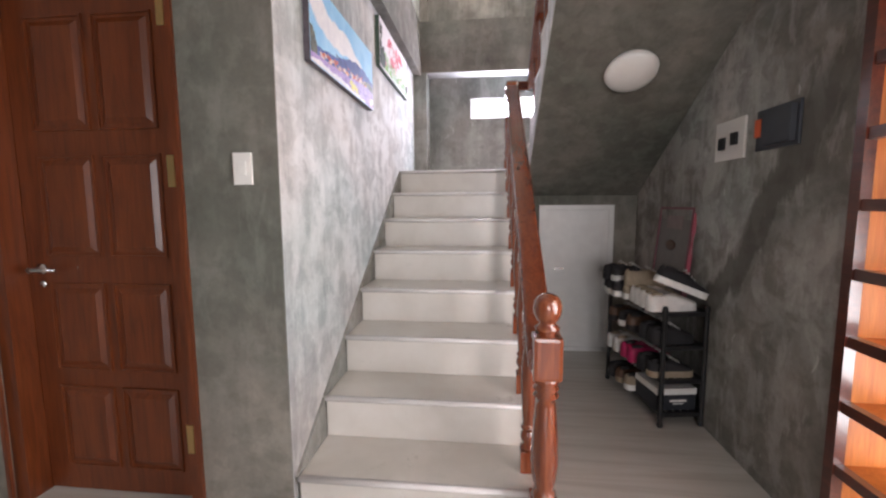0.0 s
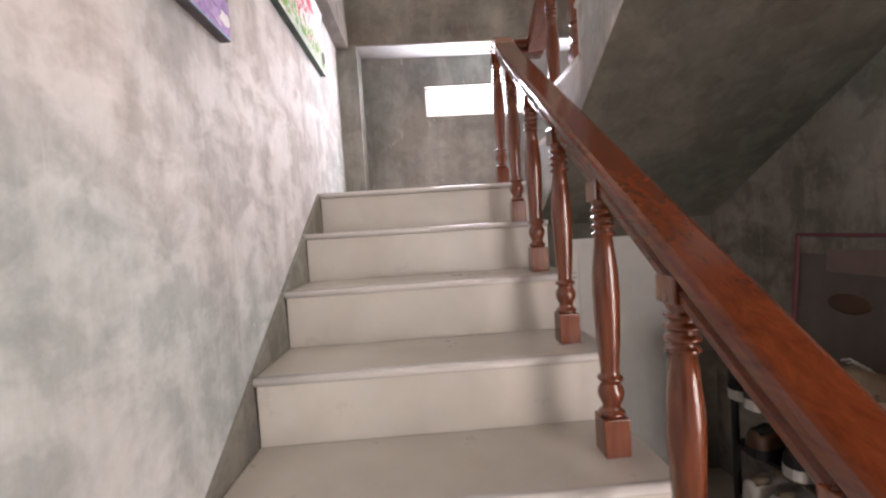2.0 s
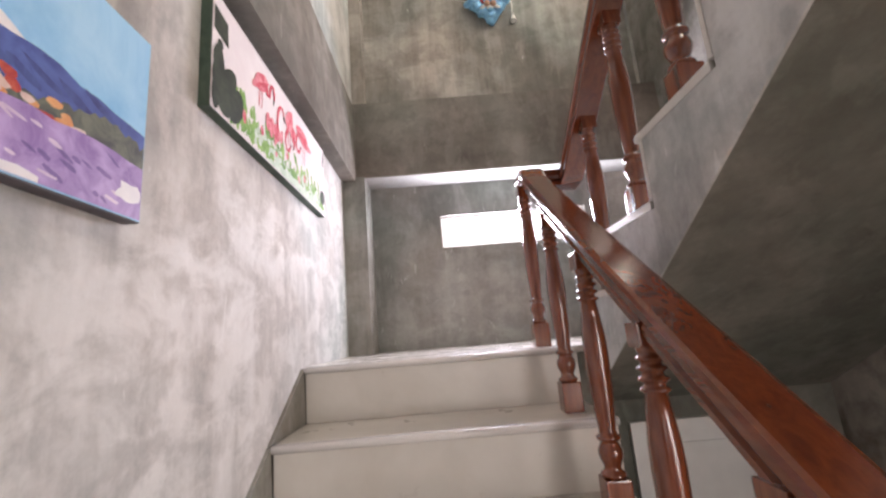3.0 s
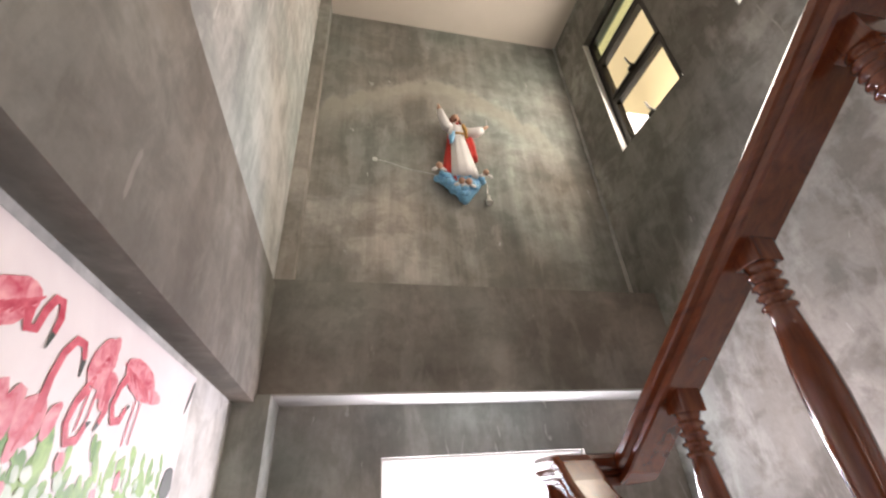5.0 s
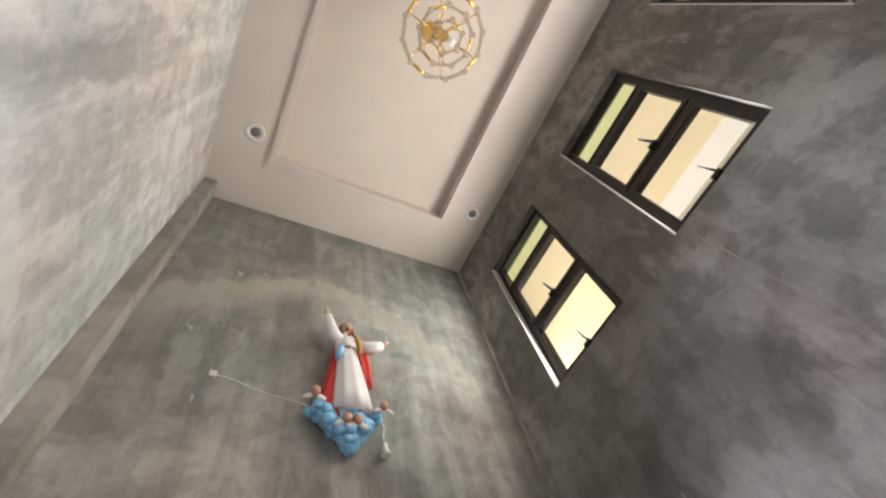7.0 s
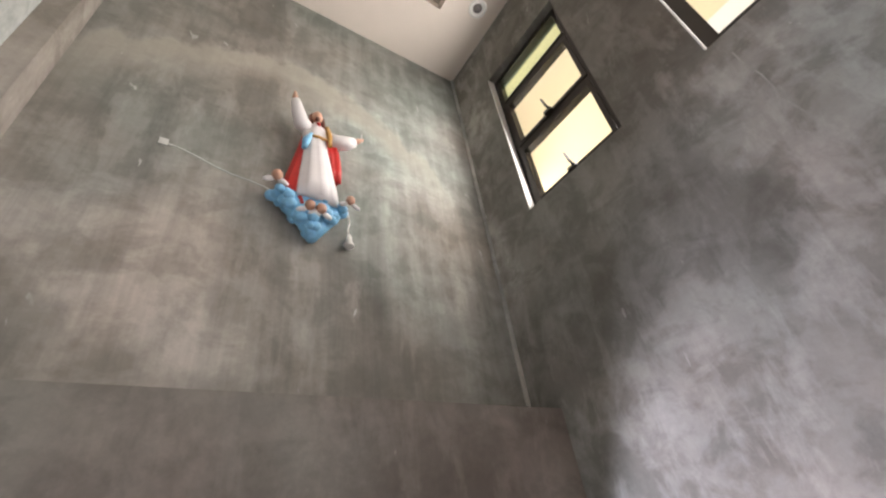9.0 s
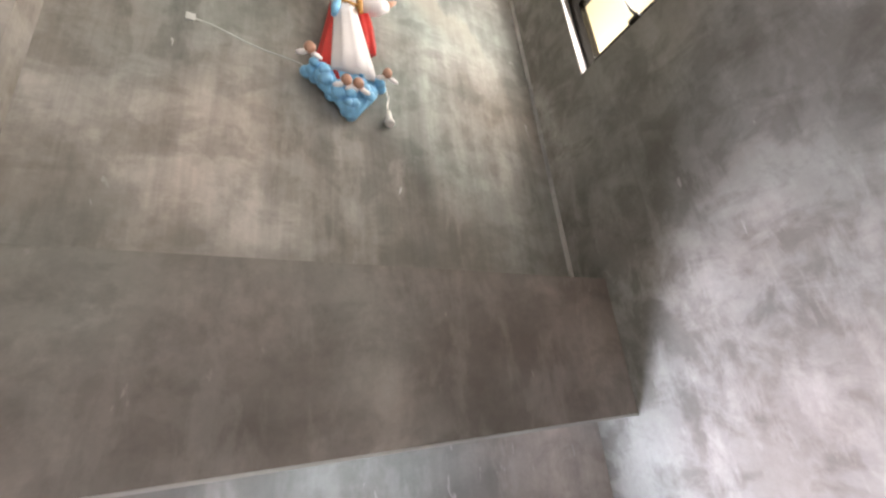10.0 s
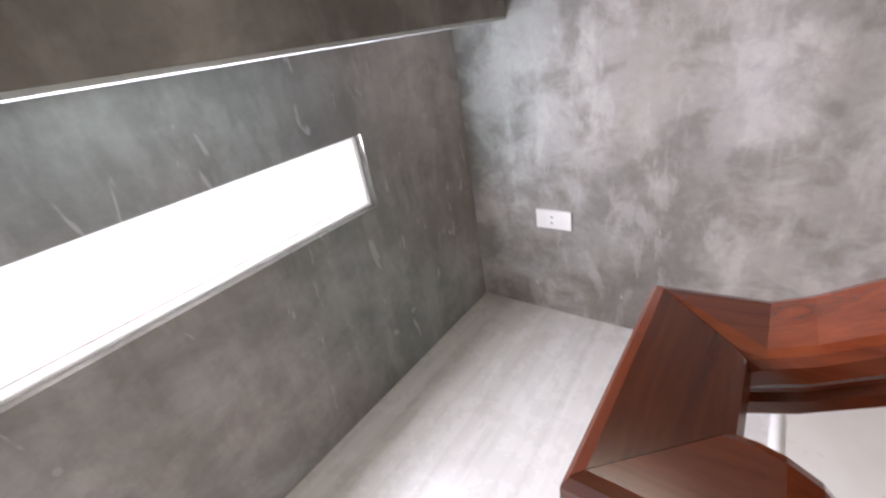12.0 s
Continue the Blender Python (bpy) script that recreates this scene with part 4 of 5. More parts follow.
W = 0.87
SKY = paint("painted_sky", (0.20, 0.48, 0.75), (0.38, 0.65, 0.86), 5)
NAVY = paint("painted_mountain", (0.03, 0.045, 0.20), (0.08, 0.13, 0.40), 14)
PURPLE = paint("painted_lavender", (0.26, 0.15, 0.40), (0.48, 0.34, 0.62), 26)
PURPLE_DARK = paint("painted_lavender_rows", (0.14, 0.08, 0.26), (0.24, 0.14, 0.38), 26)
ROOF = paint("painted_red_roof", (0.42, 0.03, 0.03), (0.62, 0.12, 0.05), 30)
ROOF_ORANGE = paint("painted_orange_roof", (0.62, 0.20, 0.06), (0.75, 0.42, 0.18), 30)
YELLOW = paint("painted_yellow_bloom", (0.60, 0.50, 0.05), (0.80, 0.72, 0.20), 40)
OLIVE = paint("painted_tree", (0.05, 0.055, 0.05), (0.16, 0.17, 0.12), 30)
CLOUD = paint("painted_cloud", (0.72, 0.70, 0.74), (0.85, 0.82, 0.82), 14)
MAUVE = paint("painted_pale_path", (0.55, 0.42, 0.58), (0.74, 0.62, 0.72), 22)
EDGE_DARK = paint("dark_canvas_edge", (0.05, 0.045, 0.055), (0.12, 0.10, 0.12), 14)
def print_part(name, bm, mat, parent):
    return tagged(part(name, bm, mat, parent), kind="stuff")


land = canvas("canvas print of a lavender field below blue mountains", 1.715, 2.585, 1.722, 2.042, SKY, EDGE_DARK)
bm = bmesh.new()
for u, v, a, b in ((0.11, 0.22, 0.10, 0.06), (0.20, 0.19, 0.12, 0.05), (0.32, 0.19, 0.12, 0.05), (0.43, 0.20, 0.11, 0.045), (0.50, 0.185, 0.09, 0.035), (0.60, 0.175, 0.07, 0.018)):
    blob(bm, u, v, a, b, -10, layer(0), 18, 0.25)
print_part("painted_cloud", bm, CLOUD, land)
FIELD = [0.04, 0.045, 0.05, 0.055, 0.062, 0.072, 0.085, 0.092, 0.094, 0.088]
field_top = lambda u: FIELD[min(9, int(u / W * 9 + 0.5))]
bm = bmesh.new()
ridge(bm, 0.003, W - 0.003, 0.04, [0.075, 0.08, 0.09, 0.105, 0.13, 0.158, 0.172, 0.170, 0.160, 0.148], layer(1), 0.008)
print_part("painted_mountain", bm, NAVY, land)
bm = bmesh.new()
for k in range(26):
    u = random.uniform(0.30, 0.80)
    blob(bm, u, field_top(u) + random.uniform(0.03, 0.055), 0.03, 0.006, -22, layer(1), 9, 0.5)
print_part("painted_mountain_shade", bm, paint("painted_far_slope", (0.03, 0.035, 0.16), (0.06, 0.10, 0.30), 20), land)
bm = bmesh.new()
ridge(bm, 0.64, W - 0.003, 0.06, [0.10, 0.115, 0.128, 0.135, 0.122], layer(2), 0.016)
ridge(bm, 0.003, 0.07, 0.03, [0.13, 0.14, 0.11, 0.07], layer(2), 0.02)
print_part("painted_tree", bm, OLIVE, land)
random.seed(21)
for word, mat, count, reach in (("painted_house", ROOF_ORANGE, 34, 0.026), ("painted_roof", ROOF, 30, 0.030), ("painted_pale_wall", paint("painted_pale_wall", (0.60, 0.42, 0.36), (0.78, 0.62, 0.55), 30), 22, 0.020)):
    bm = bmesh.new()
    for k in range(count):
        u = random.uniform(0.10, 0.76)
        blob(bm, u, field_top(u) + random.uniform(-0.004, reach), random.uniform(0.008, 0.020), random.uniform(0.004, 0.009), random.uniform(-30, 15), layer(5), 8, 0.6)
    print_part(word, bm, mat, land)
bm = bmesh.new()
ridge(bm, 0.003, W - 0.003, 0.004, FIELD, layer(3), 0.006)
print_part("painted_field", bm, PURPLE, land)
for word, mat, count in (("painted_shade", PURPLE_DARK, 40), ("painted_glint", MAUVE, 30)):
    bm = bmesh.new()
    for k in range(count):
        u = random.uniform(0.16, 0.82)
        blob(bm, u, random.uniform(0.014, field_top(u) - 0.012), random.uniform(0.006, 0.016), random.uniform(0.002, 0.004), random.uniform(-30, -8), layer(4), 8, 0.5)
    print_part(word, bm, mat, land)
bm = bmesh.new()
for k in range(40):
    blob(bm, 0.46 + 0.13 * random.random(), 0.020 + 0.035 * random.random(), 0.010, 0.009, 40 * k, layer(7), 8, 0.6)
print_part("painted_bloom", bm, YELLOW, land)
bm = bmesh.new()
ridge(bm, 0.003, 0.70, 0.004, [0.02, 0.025, 0.02, 0.03, 0.02, 0.016, 0.010], layer(8), 0.012)
blob(bm, 0.84, 0.040, 0.022, 0.016, 0, layer(8), 14, 0.7)
print_part("painted_path", bm, CLOUD, land)

PALE = paint("painted_pale_ground", (0.76, 0.68, 0.70), (0.84, 0.78, 0.79), 4)
FL_RED = paint("painted_flamingo", (0.48, 0.015, 0.05), (0.74, 0.14, 0.19), 30)
GREEN = paint("painted_foliage", (0.10, 0.26, 0.05), (0.34, 0.55, 0.16), 22)
GREEN_PALE = paint("painted_pale_foliage", (0.42, 0.55, 0.42), (0.66, 0.74, 0.64), 22)
GREEN_DARK = paint("painted_dark_leaf", (0.015, 0.02, 0.016), (0.045, 0.06, 0.04), 20)
EDGE_GREEN = paint("green_canvas_edge", (0.02, 0.045, 0.03), (0.07, 0.11, 0.08), 14)
coats[0] = 0
birds = canvas("canvas print of red flamingos among green leaves", 2.765, 3.645, 2.035, 2.335, PALE, EDGE_GREEN)
bm = bmesh.new()
for k in range(210):
    blob(bm, 0.09 + 0.76 * random.random() ** 0.9, 0.030 + 0.085 * random.random() ** 2, 0.005 + 0.007 * random.random(), 0.014 + 0.016 * random.random(), random.uniform(-40, 40), layer(1), 10, 0.3)
print_part("painted_foliage", bm, GREEN, birds)
bm = bmesh.new()
for k in range(80):
    blob(bm, 0.22 + 0.58 * random.random(), 0.018 + 0.05 * random.random(), 0.005 + 0.008 * random.random(), 0.010, random.uniform(-40, 40), layer(4), 10, 0.3)
ridge(bm, 0.30, 0.84, 0.004, [0.012, 0.03, 0.035, 0.03, 0.03, 0.02], layer(4), 0.012)
print_part("painted_pale_foliage", bm, GREEN_PALE, birds)
bm = bmesh.new()
for u, v, a, b, t in ((0.050, 0.070, 0.044, 0.064, 20), (0.075, 0.10, 0.030, 0.052, -35), (0.03, 0.125, 0.024, 0.045, 0), (0.11, 0.06, 0.035, 0.055, -30), (0.02, 0.045, 0.016, 0.04, 0), (0.035, 0.175, 0.012, 0.012, 0)):
    blob(bm, u, v, a, b, t, layer(3), 16, 0.1)
for row in ((0.006, 0.070, 0.200, 0.262),):
    vs = [bm.verts.new((layer(3), u, v)) for u, v in ((row[0], row[2]), (row[1], row[2] - 0.01), (row[1] - 0.005, row[3] - 0.01), (row[0], row[3]))]
    bm.faces.new(vs)
stroke(bm, [(0.845, 0.21), (0.862, 0.25), (0.872, 0.285)], [0.002, 0.006, 0.004], layer(3))
blob(bm, 0.845, 0.075, 0.03, 0.03, 20, layer(3), 10, 0.3)
print_part("painted_dark_foliage", bm, GREEN_DARK, birds)
FL_PINK = paint("painted_flamingo_feathers", (0.58, 0.05, 0.10), (0.84, 0.38, 0.42), 34)


def flamingo(u, v, body, neck, beak, legs, haze=False):
    """One printed bird: feathered body of tapering strokes, a bent neck, a dark beak tip and thin legs."""
    ru, rv, turn = body
    bm = bmesh.new()
    blob(bm, u, v, ru, rv, turn, layer(5), 18, 0.12)
    c, s = math.cos(radians(turn)), math.sin(radians(turn))
    blob(bm, u - 0.85 * ru * c, v - 0.85 * ru * s - 0.004, 0.55 * ru, 0.42 * rv, turn + 12, layer(5), 12, 0.2)
    print_part("painted_flamingo", bm, FL_PINK, birds)
    bm = bmesh.new()
    for k in range(5):
        f = -0.7 + 0.3 * k
        stroke(bm, [(u + f * ru * c, v + f * ru * s - 0.55 * rv), (u + (f + 0.25) * ru * c, v + (f + 0.25) * ru * s - 0.2 * rv), (u + (f + 0.6) * ru * c, v + (f + 0.6) * ru * s)], [0.0012, 0.004, 0.001], layer(5))
    x, y = u + 0.75 * ru * c, v + 0.75 * ru * s - 0.4 * rv
    pts = [(x + p, y + q) for p, q in neck]
    stroke(bm, pts, [0.009] + [0.0065] * (len(pts) - 2) + [0.005], layer(6))
    for p, q in legs:
        stroke(bm, [(u + p, v - 0.8 * rv), (u + p - 0.004, v - 0.8 * rv - q)], 0.0018, layer(5))
    print_part("painted_flamingo_neck", bm, FL_RED, birds)
    bm = bmesh.new()
    stroke(bm, [pts[-1], (pts[-1][0] + beak[0], pts[-1][1] + beak[1])], [0.005, 0.0015], layer(7))
    print_part("painted_beak", bm, GREEN_DARK, birds)


HOOK = [(0, 0), (0.008, -0.022), (0.022, -0.018), (0.026, 0.006), (0.034, 0.024), (0.048, 0.026), (0.056, 0.008), (0.054, -0.012)]
DROOP = [(0, 0), (-0.016, -0.022), (-0.022, -0.05), (-0.008, -0.072), (0.014, -0.066), (0.024, -0.046)]
flamingo(0.255, 0.222, (0.050, 0.027, 28), HOOK, (-0.004, -0.02), ((-0.012, 0.06), (0.004, 0.06)))
flamingo(0.362, 0.120, (0.030, 0.026, 70), [(0, 0), (0.0, 0.04), (0.006, 0.072), (0.022, 0.094), (0.042, 0.094), (0.052, 0.076)], (0.002, -0.022), ())
flamingo(0.470, 0.216, (0.040, 0.030, 240), DROOP, (0.010, 0.006), ((0.01, 0.07), (-0.008, 0.07)))
flamingo(0.500, 0.190, (0.022, 0.030, 100), [(0, 0), (0.012, -0.01), (0.02, -0.035), (0.012, -0.055)], (-0.006, -0.012), ())
flamingo(0.605, 0.222, (0.068, 0.030, 170), DROOP, (0.010, 0.006), ((0.0, 0.08), (0.02, 0.075)))
bm = bmesh.new()
for u, v, a, b, t in ((0.26, 0.075, 0.010, 0.014, 0), (0.45, 0.085, 0.010, 0.012, 10), (0.62, 0.07, 0.009, 0.014, 0), (0.36, 0.05, 0.008, 0.010, 0), (0.30, 0.125, 0.018, 0.030, 10), (0.325, 0.12, 0.014, 0.034, -12), (0.155, 0.06, 0.010, 0.018, 0), (0.40, 0.125, 0.012, 0.026, -20), (0.56, 0.045, 0.008, 0.014, 20)):
    blob(bm, u, v, a, b, t, layer(5), 12, 0.3)
print_part("painted_blossom", bm, FL_PINK, birds)


# ---- the stairwell above: windows ----
def side_window(y0, y1):
    z0, z1 = SIDE_Z
    top = thing("window_1", "dark aluminium window with a fixed light over two top-hung sashes", "window", kind="structure")
    fx0, fx1, w = 1.430, 1.475, 0.030
    bars = [(4.425, 4.455), (4.065, 4.095)]
    part("window_frame", boxes((fx0, fx1, y0, y0 + w, z0, z1), (fx0, fx1, y1 - w, y1, z0, z1), (fx0, fx1, y0 + w, y1 - w, z0, z0 + w), (fx0, fx1, y0 + w, y1 - w, z1 - w, z1),
                               *[(fx0, fx1, y0 + w, y1 - w, a, b) for a, b in bars]), ALU, top)
    # White strip added on the far reveal for the daylight that it catches
    part("lit_reveal", boxes((1.3855, fx0 - 0.0065, y1 - 0.006, y1 - 0.0005, z0, z1)), PAINT_WHITE, top, "thin white strip standing for light on the plaster reveal")
    rows = [(bars[0][1], z1 - w, 0), (bars[1][1], bars[0][0], 1), (z0 + w, bars[1][0], 2)]
    for a, b, k in rows:
        s = 0.022 if k else 0.010
        ya, yb = y0 + w, y1 - w
        sash = part("sash" if k else "fixed_light", boxes((fx0 - 0.006, fx1 - 0.008, ya, ya + s, a, b), (fx0 - 0.006, fx1 - 0.008, yb - s, yb, a, b),
                                                        (fx0 - 0.006, fx1 - 0.008, ya + s, yb - s, a, a + s), (fx0 - 0.006, fx1 - 0.008, ya + s, yb - s, b - s, b)), ALU, top)
        pane = part("pane", boxes((fx0 + 0.016, fx0 + 0.021, ya + s, yb - s, a + s, b - s)), GLASS if k else GLASS_GREEN, sash)
        pane.visible_shadow = False
        if k:
            c = (ya + yb) / 2
            bm = bmesh.new()
            box(bm, fx0 - 0.028, fx0 - 0.006, c - 0.022, c + 0.022, a + 0.002, a + 0.018, 0.003)
            tube(bm, [(fx0 - 0.022, c - 0.012, a + 0.012), (fx0 - 0.028, c - 0.004, a + 0.045), (fx0 - 0.030, c + 0.004, a + 0.095)], [0.006, 0.006, 0.005], 8)
            part("latch", bm, ALU, sash)
    return top


for ya, yb in SIDEWINS:
    side_window(ya, yb)

slot = thing("window_2", "long low fixed window with a thin aluminium bead", "window", kind="structure")
x0, x1, z0, z1 = BACKWIN
part("window_frame", boxes((x0, x0 + 0.006, 4.362, 4.378, z0, z1), (x1 - 0.006, x1, 4.362, 4.378, z0, z1), (x0 + 0.006, x1 - 0.006, 4.362, 4.378, z0, z0 + 0.006), (x0 + 0.006, x1 - 0.006, 4.362, 4.378, z1 - 0.006, z1)), PAINT_WHITE, slot)
# Added pane that whitens the opening and its reveals like glare
pane = part("pane", boxes((x0 + 0.006, x1 - 0.006, 4.368, 4.373, z0 + 0.006, z1 - 0.006)), GLARE_PANE, slot, "milky pane added for the white glare of the opening")
pane.visible_shadow = False
part("bead", boxes((x0 + 0.05, x1 - 0.12, 4.362, 4.3675, z0 + 0.022, z0 + 0.0245)), CHROME, slot)

# Bright hazy sky outside the slot window
m, n, l, b = material("hazy_white_sky", 1.0)
b.inputs["Base Color"].default_value = (0.8, 0.8, 0.8, 1)
b.inputs["Emission Color"].default_value, b.inputs["Emission Strength"].default_value = (0.97, 0.97, 1.0, 1), 5.0
structure("backdrop", boxes((-3.0, 4.0, 4.9, 4.92, 0.6, 5.2)), m, "white hazy sky outside the slot window", "backdrop")

# Neighbouring house, seen through the side windows
house = thing("neighbour_house", "cream painted neighbouring house wall with white trim", "house")
part("wall", boxes((2.75, 3.0, -4, 9, -0.12, 8.5)), CREAM, house)
part("trim_band", boxes((2.68, 2.7495, -4, 3.75, 4.9, 5.12)), CREAM_BAND, house)
part("lower_render", boxes((2.70, 2.7495, -4, 3.75, -0.12, 4.8995)), CREAM_BAND, house, "whiter render on the lower storey")
part("roof", boxes((2.35, 3.4, -4.2, 9.2, 8.5, 8.62)), CREAM_BAND, house)

# ---- downlights and chandelier ----
for x in (-0.205, 1.252):
    spot = thing("downlight", "small round recessed downlight, unlit, in the ceiling border", "downlight", pose(x, 3.835, CEIL - 0.0005), "ceiling downlights")
    bm = bmesh.new()
    lathe(bm, [(0.032, 0.0), (0.054, -0.001), (0.055, -0.006), (0.047, -0.011), (0.031, -0.008), (0.030, -0.001)], steps=28)
    part("trim_ring", bm, PAINT_WHITE, spot)
    bm = bmesh.new()
    lathe(bm, [(0.0275, -0.0005), (0.0265, -0.005), (0.012, -0.008), (0.002, -0.0085)], steps=20)
    part("lamp", bm, plain("dim_lamp_glass", (0.16, 0.15, 0.14), 0.25), spot, "dark unlit lamp")

CH = (0.515, 2.93)
chand = thing("chandelier", "gold chandelier with rings of smoky crystal balls, unlit", "chandelier", pose(*CH, 0))
bm = bmesh.new()
lathe(bm, [(0.006, 4.70), (0.016, 4.72), (0.010, 4.76), (0.030, 4.80), (0.034, 4.83), (0.012, 4.87), (0.008, 5.12), (0.050, 5.14), (0.055, 5.17)], steps=20)
part("stem", bm, GOLD, chand)
glow, gn, gl, gb = material("lamp_glass", 0.3)
gb.inputs["Base Color"].default_value = (0.85, 0.84, 0.82, 1)
bm = bmesh.new()
ball(bm, (0.028, 0.01, 4.70), 0.022)
part("bulb", bm, glow, chand, "white glass bulb")
for ring, (r, z, count) in enumerate(((0.205, 4.80, 12), (0.135, 4.74, 9), (0.075, 4.70, 6))):
    for k in range(count):
        a, a2 = math.tau * k / count + 0.2 * ring, math.tau * (k + 1) / count + 0.2 * ring
        p, q = Vector((r * math.cos(a), r * math.sin(a), z)), Vector((r * math.cos(a2), r * math.sin(a2), z))
        bm = bmesh.new()
        ball(bm, p, 0.017, seg=10)
        part("crystal_ball", bm, CRYSTAL, chand)
        bm = bmesh.new()
        d = (q - p)
        tube(bm, [p + d * 0.14, p + d * 0.2, p + d * 0.8, p + d * 0.86], [0.003, 0.009 - 0.002 * ring, 0.009 - 0.002 * ring, 0.003], 6)
        part("crystal_bar", bm, CRYSTAL if (k + ring) % 3 else GOLD, chand)
    for k in range(6):
        a = math.tau * k / 6 + 0.1
        bm = bmesh.new()
        tube(bm, [(0.008 * math.cos(a), 0.008 * math.sin(a), 4.88), (r * 0.5 * math.cos(a), r * 0.5 * math.sin(a), 4.90 - 0.02 * ring), (r * math.cos(a), r * math.sin(a), z + 0.01)], 0.003, 6)
        part("arm", bm, GOLD, chand)


# ---- plaster statue on the back wall ----
def loft(bm, rows, mat, folds=0, depth=0.0, steps=28):
    """Stacked ovals (x, y, z, half width, half depth) with pleats."""
    rings = []
    for x, y, z, rx, ry in rows:
        ring = []
        for k in range(steps):
            a = math.tau * k / steps
            r = 1 + depth * math.cos(folds * a) if folds else 1
            ring.append(bm.verts.new((x + rx * r * math.cos(a), y + ry * r * math.sin(a), z)))
        rings.append(ring)
    faces = [bm.faces.new(rings[0][::-1]), bm.faces.new(rings[-1])]
    for a, b in zip(rings, rings[1:]):
        for k in range(steps):
            faces.append(bm.faces.new((a[k], a[(k + 1) % steps], b[(k + 1) % steps], b[k])))
    for f in faces:
        f.smooth, f.material_index = True, mat


def coloured_tube(bm, pts, r, mat, steps=10):
    before = set(bm.faces)
    tube(bm, pts, r, steps)
    for f in set(bm.faces) - before:
        f.material_index = mat


ST = [plain("statue_white", (0.74, 0.72, 0.72), 0.4, vary=0.05), plain("statue_red", (0.55, 0.03, 0.025), 0.35), plain("statue_blue", (0.22, 0.52, 0.78), 0.4, vary=0.2, scale=40),
      plain("statue_flesh", (0.52, 0.30, 0.21), 0.45), plain("statue_hair", (0.14, 0.045, 0.025), 0.5), plain("statue_ochre", (0.55, 0.30, 0.08), 0.4)]
bm = bmesh.new()
Y = -0.065
loft(bm, [(0.015, Y, 0.165, 0.082, 0.045), (0.012, Y, 0.24, 0.076, 0.043), (0.004, Y, 0.34, 0.062, 0.040), (-0.004, Y, 0.43, 0.050, 0.036), (-0.008, Y, 0.485, 0.047, 0.034)], 0, 9, 0.10)
loft(bm, [(-0.008, Y, 0.480, 0.048, 0.034), (-0.010, Y, 0.53, 0.054, 0.035), (-0.010, Y, 0.565, 0.050, 0.032), (-0.010, Y, 0.59, 0.024, 0.022), (-0.010, Y, 0.61, 0.016, 0.016)], 0, 7, 0.04)
loft(bm, [(-0.035, -0.04, 0.13, 0.055, 0.032), (-0.062, -0.04, 0.20, 0.052, 0.032), (-0.060, -0.04, 0.28, 0.040, 0.030), (-0.045, -0.04, 0.37, 0.038, 0.028), (-0.02, -0.04, 0.46, 0.045, 0.026), (0.0, -0.035, 0.56, 0.05, 0.022)], 1, 8, 0.14)
loft(bm, [(0.085, -0.05, 0.315, 0.026, 0.022), (0.082, -0.05, 0.36, 0.030, 0.025), (0.072, -0.05, 0.44, 0.034, 0.028), (0.060, -0.05, 0.51, 0.034, 0.026), (0.035, -0.05, 0.57, 0.024, 0.018)], 1, 6, 0.16)
coloured_tube(bm, [(0.030, -0.092, 0.575), (0.042, -0.098, 0.52), (0.046, -0.098, 0.46)], [0.010, 0.012, 0.008], 5)
coloured_tube(bm, [(-0.035, -0.098, 0.50), (-0.052, -0.092, 0.455), (-0.058, -0.085, 0.415)], [0.008, 0.018, 0.010], 2)
coloured_tube(bm, [(-0.05, -0.092, 0.49), (-0.01, -0.106, 0.486), (0.035, -0.096, 0.492)], 0.006, 5, 6)
coloured_tube(bm, [(-0.035, Y, 0.555), (-0.075, Y - 0.01, 0.57), (-0.098, Y - 0.02, 0.63), (-0.112, Y - 0.025, 0.685)], [0.028, 0.034, 0.027, 0.020], 0)
coloured_tube(bm, [(-0.112, Y - 0.025, 0.68), (-0.117, Y - 0.028, 0.705), (-0.120, Y - 0.03, 0.735)], [0.010, 0.012, 0.006], 3, 8)
coloured_tube(bm, [(0.03, Y, 0.55), (0.075, Y - 0.01, 0.525), (0.12, Y - 0.025, 0.525), (0.155, Y - 0.03, 0.545)], [0.026, 0.034, 0.032, 0.022], 0)
coloured_tube(bm, [(0.150, Y - 0.03, 0.542), (0.172, Y - 0.034, 0.560), (0.195, Y - 0.036, 0.578)], [0.010, 0.012, 0.005], 3, 8)
ball(bm, (-0.012, Y - 0.012, 0.640), 0.027, (0.9, 1, 1.15), None, 3)
ball(bm, (-0.012, Y + 0.010, 0.654), 0.032, (0.95, 0.95, 1.1), None, 4)
coloured_tube(bm, [(-0.036, Y - 0.004, 0.65), (-0.040, Y - 0.006, 0.61), (-0.034, Y - 0.014, 0.585)], [0.010, 0.012, 0.008], 4, 8)
coloured_tube(bm, [(0.014, Y - 0.004, 0.65), (0.018, Y - 0.008, 0.60), (0.024, Y - 0.016, 0.565)], [0.010, 0.012, 0.008], 4, 8)
ball(bm, (-0.012, Y - 0.026, 0.618), 0.012, (1, 0.8, 1.0), None, 4, 10)
ball(bm, (-0.010, Y - 0.042, 0.565), 0.010, (1, 0.5, 1), None, 1, 8)
random.seed(4)
for k in range(70):
    h = random.random() ** 0.7
    half = 0.012 + 0.145 * h
    ball(bm, (random.uniform(-half, half) + 0.01 - 0.02 * h, random.uniform(-0.085, -0.02), 0.030 + 0.150 * h), random.uniform(0.016, 0.028), (1, 0.8, 0.85), None, 2, 10)
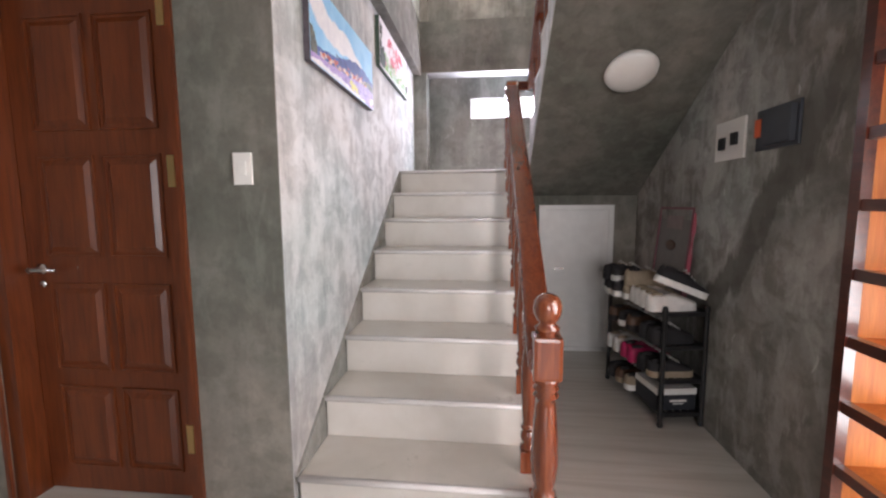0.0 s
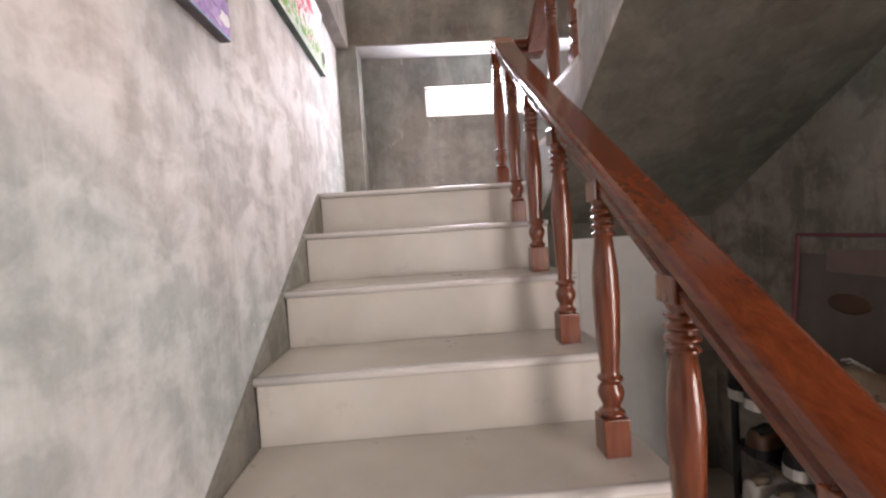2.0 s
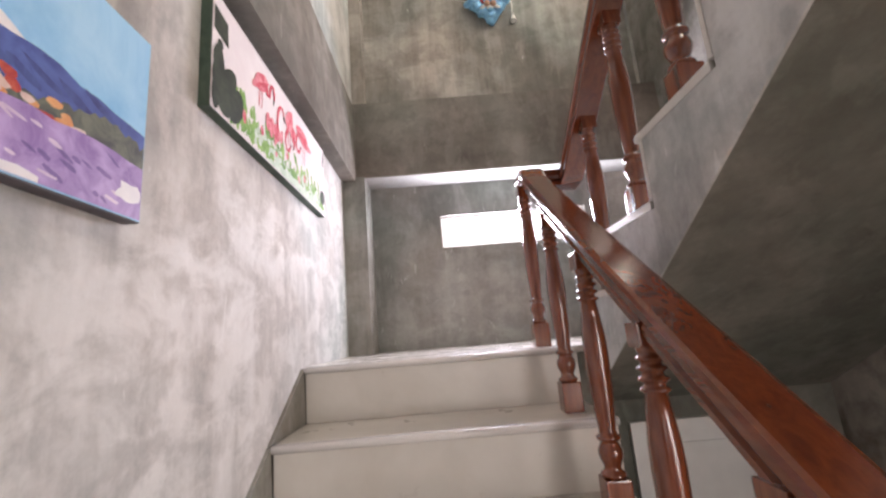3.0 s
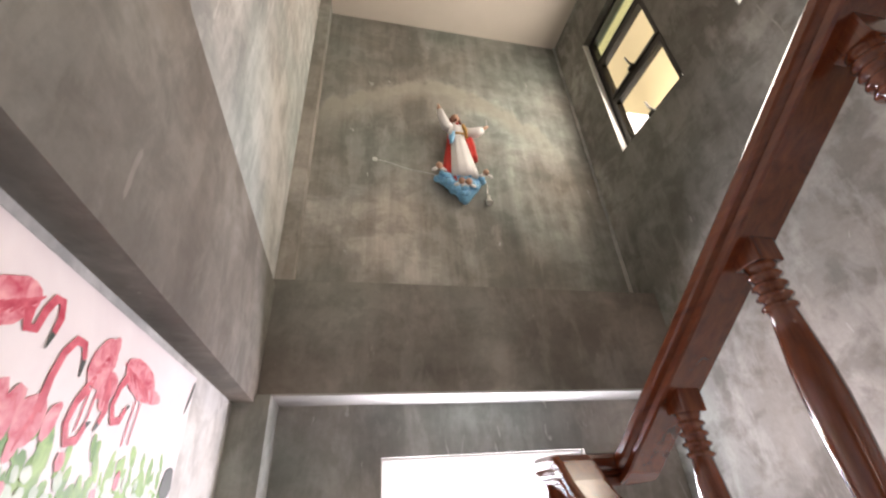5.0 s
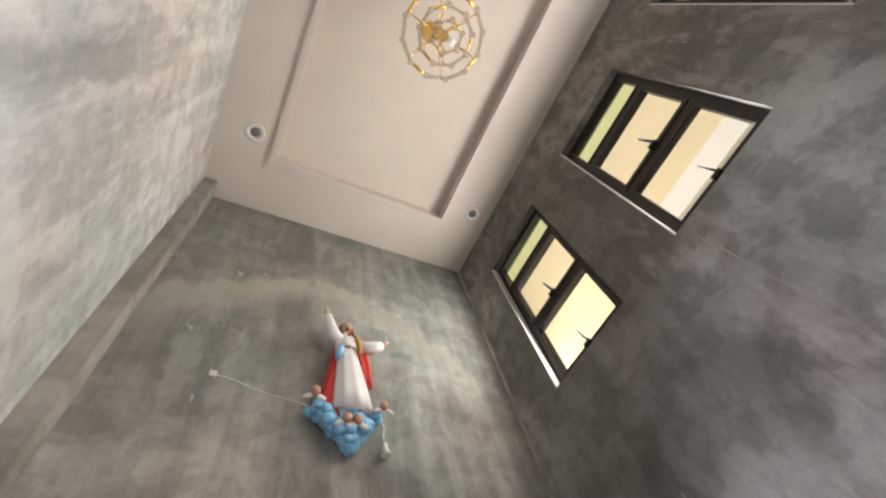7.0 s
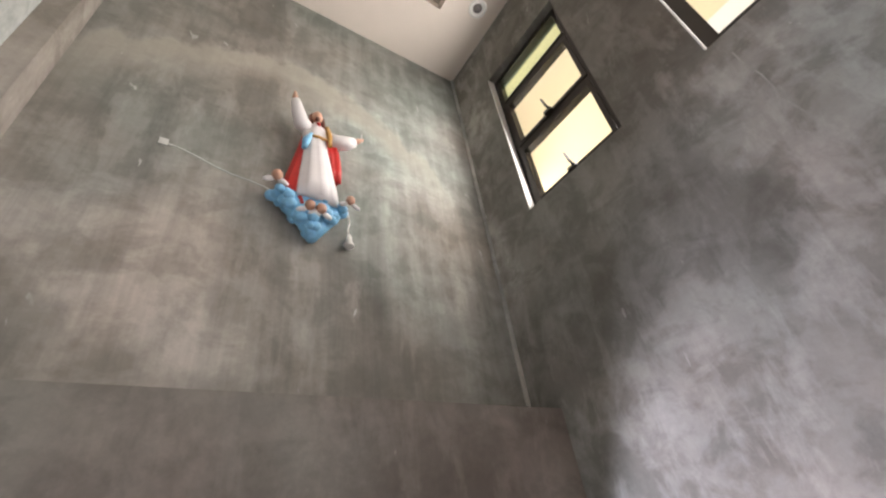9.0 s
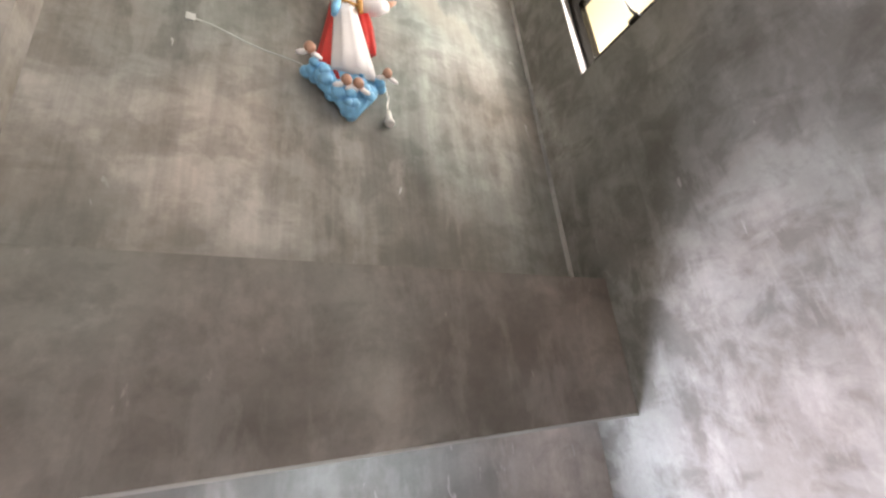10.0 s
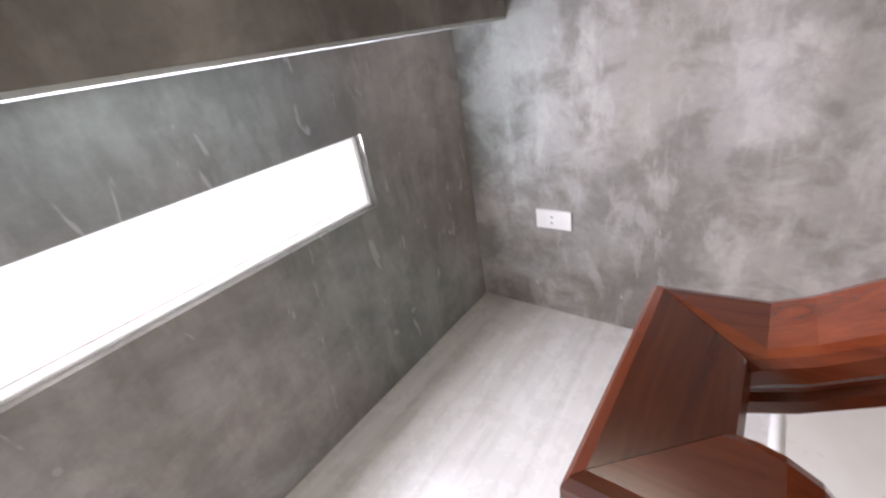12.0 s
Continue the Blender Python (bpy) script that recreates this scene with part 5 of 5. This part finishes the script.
loft(bm, [(0.015, -0.03, 0.010, 0.018, 0.022), (0.012, -0.04, 0.055, 0.05, 0.034), (0.0, -0.04, 0.11, 0.10, 0.038), (-0.005, -0.04, 0.18, 0.13, 0.036), (0.0, -0.04, 0.20, 0.09, 0.03)], 2, 11, 0.08)
for x, z, s in ((-0.145, 0.205, 1.0), (0.135, 0.185, 0.9), (-0.02, 0.105, 1.0), (0.022, 0.102, 1.0)):
    ball(bm, (x, -0.105, z), 0.020 * s, (1, 1, 1.05), None, 3, 12)
    ball(bm, (x + 0.002, -0.098, z + 0.006), 0.020 * s, (1, 1, 1), None, 4, 12)
    for side in (-1, 1):
        ball(bm, (x + side * 0.024, -0.095, z - 0.018), 0.022 * s, (1.1, 0.4, 0.5), pose(0, 0, 0, 0, side * 25, 0), 0, 10)
figure = part("religious_statue", bm, ST, None, "", pose(0.490, BACK_UP, 3.425) @ Matrix.Diagonal((0.95, 0.95, 0.96, 1)))
tagged(figure, "painted plaster religious figure with open arms on a blue cloud", "statue")

hook = thing("pendant_socket", "white cord with a small socket hanging on the wall", "socket", pose(0.645, BACK_UP, 0))
bm = bmesh.new()
tube(bm, [(-0.004, -0.012, 3.62), (0.004, -0.014, 3.57), (-0.002, -0.014, 3.53), (0.0, -0.016, 3.50)], 0.004, 6)
part("cord", bm, PLASTIC_WHITE, hook)
bm = bmesh.new()
lathe(bm, [(0.018, 3.450), (0.020, 3.456), (0.012, 3.475), (0.008, 3.502)], (0, -0.020, 0), 14)
part("socket", bm, PLASTIC_WHITE, hook)

# ---- plants outside the divider ----
shrub = thing("shrub", "leafy green shrub outside the divider", "plant", pose(2.15, 1.25, -0.12))
bm = bmesh.new()
tube(bm, [(0, 0, 0), (0.03, 0.02, 0.4), (-0.02, 0.05, 0.9)], [0.025, 0.018, 0.008], 8)
part("trunk", bm, SHOE_BROWN, shrub)
bm = bmesh.new()
random.seed(9)
for k in range(420):
    c = Vector((random.gauss(0, 0.16), random.gauss(0, 0.3), 0.15 + 1.0 * random.random()))
    rot = Euler((random.uniform(0, 6), random.uniform(0, 6), random.uniform(0, 6))).to_matrix().to_4x4()
    mm = Matrix.Translation(c) @ rot
    vs = [bm.verts.new(mm @ Vector(p)) for p in ((0, 0, 0), (0.02, 0.035, 0.004), (0, 0.08, 0), (-0.02, 0.035, 0.004))]
    bm.faces.new(vs)
part("crown", bm, LEAF, shrub)
pot = thing("bucket", "red plastic bucket outside the divider", "bucket", pose(2.2, 0.98, -0.12))
bm = bmesh.new()
lathe(bm, [(0.11, 0), (0.15, 0.55), (0.16, 0.56), (0.16, 0.585), (0.14, 0.585), (0.11, 0.3)], steps=24)
part("body", bm, RED_CLOTH, pot)

# Pale scratch with a wall plug beside the statue
bm = bmesh.new()
pts = [(0.007 + 0.36 * f, 3.713 - 0.085 * f + 0.006 * math.sin(9 * f)) for f in (0, 0.15, 0.3, 0.45, 0.6, 0.75, 0.9, 1.0)]
for (xa, za), (xb, zb) in zip(pts, pts[1:]):
    prism(bm, [(xa, za - 0.003), (xb, zb - 0.002), (xb, zb + 0.002), (xa, za + 0.003)], "y", BACK_UP - 0.0015, BACK_UP - 0.0004)
box(bm, -0.008, 0.018, BACK_UP - 0.004, BACK_UP - 0.0004, 3.70, 3.728)
structure("plaster_scratch", bm, CEMENT_PALE, "pale scratch and patch in the cement wall", "trim")
bm = bmesh.new()
pts = [(3.145 - 0.02 * f + 0.004 * math.sin(11 * f), 3.605 - 0.335 * f) for f in (0, 0.2, 0.4, 0.55, 0.7, 0.85, 1.0)]
for (ya, za), (yb, zb) in zip(pts, pts[1:]):
    prism(bm, [(ya - 0.0025, za), (ya + 0.0025, za), (yb + 0.002, zb), (yb - 0.002, zb)], "x", RIGHT - 0.0015, RIGHT - 0.0003)
structure("plaster_seam", bm, CEMENT, "thin pale plaster seam below the tall window", "trim")
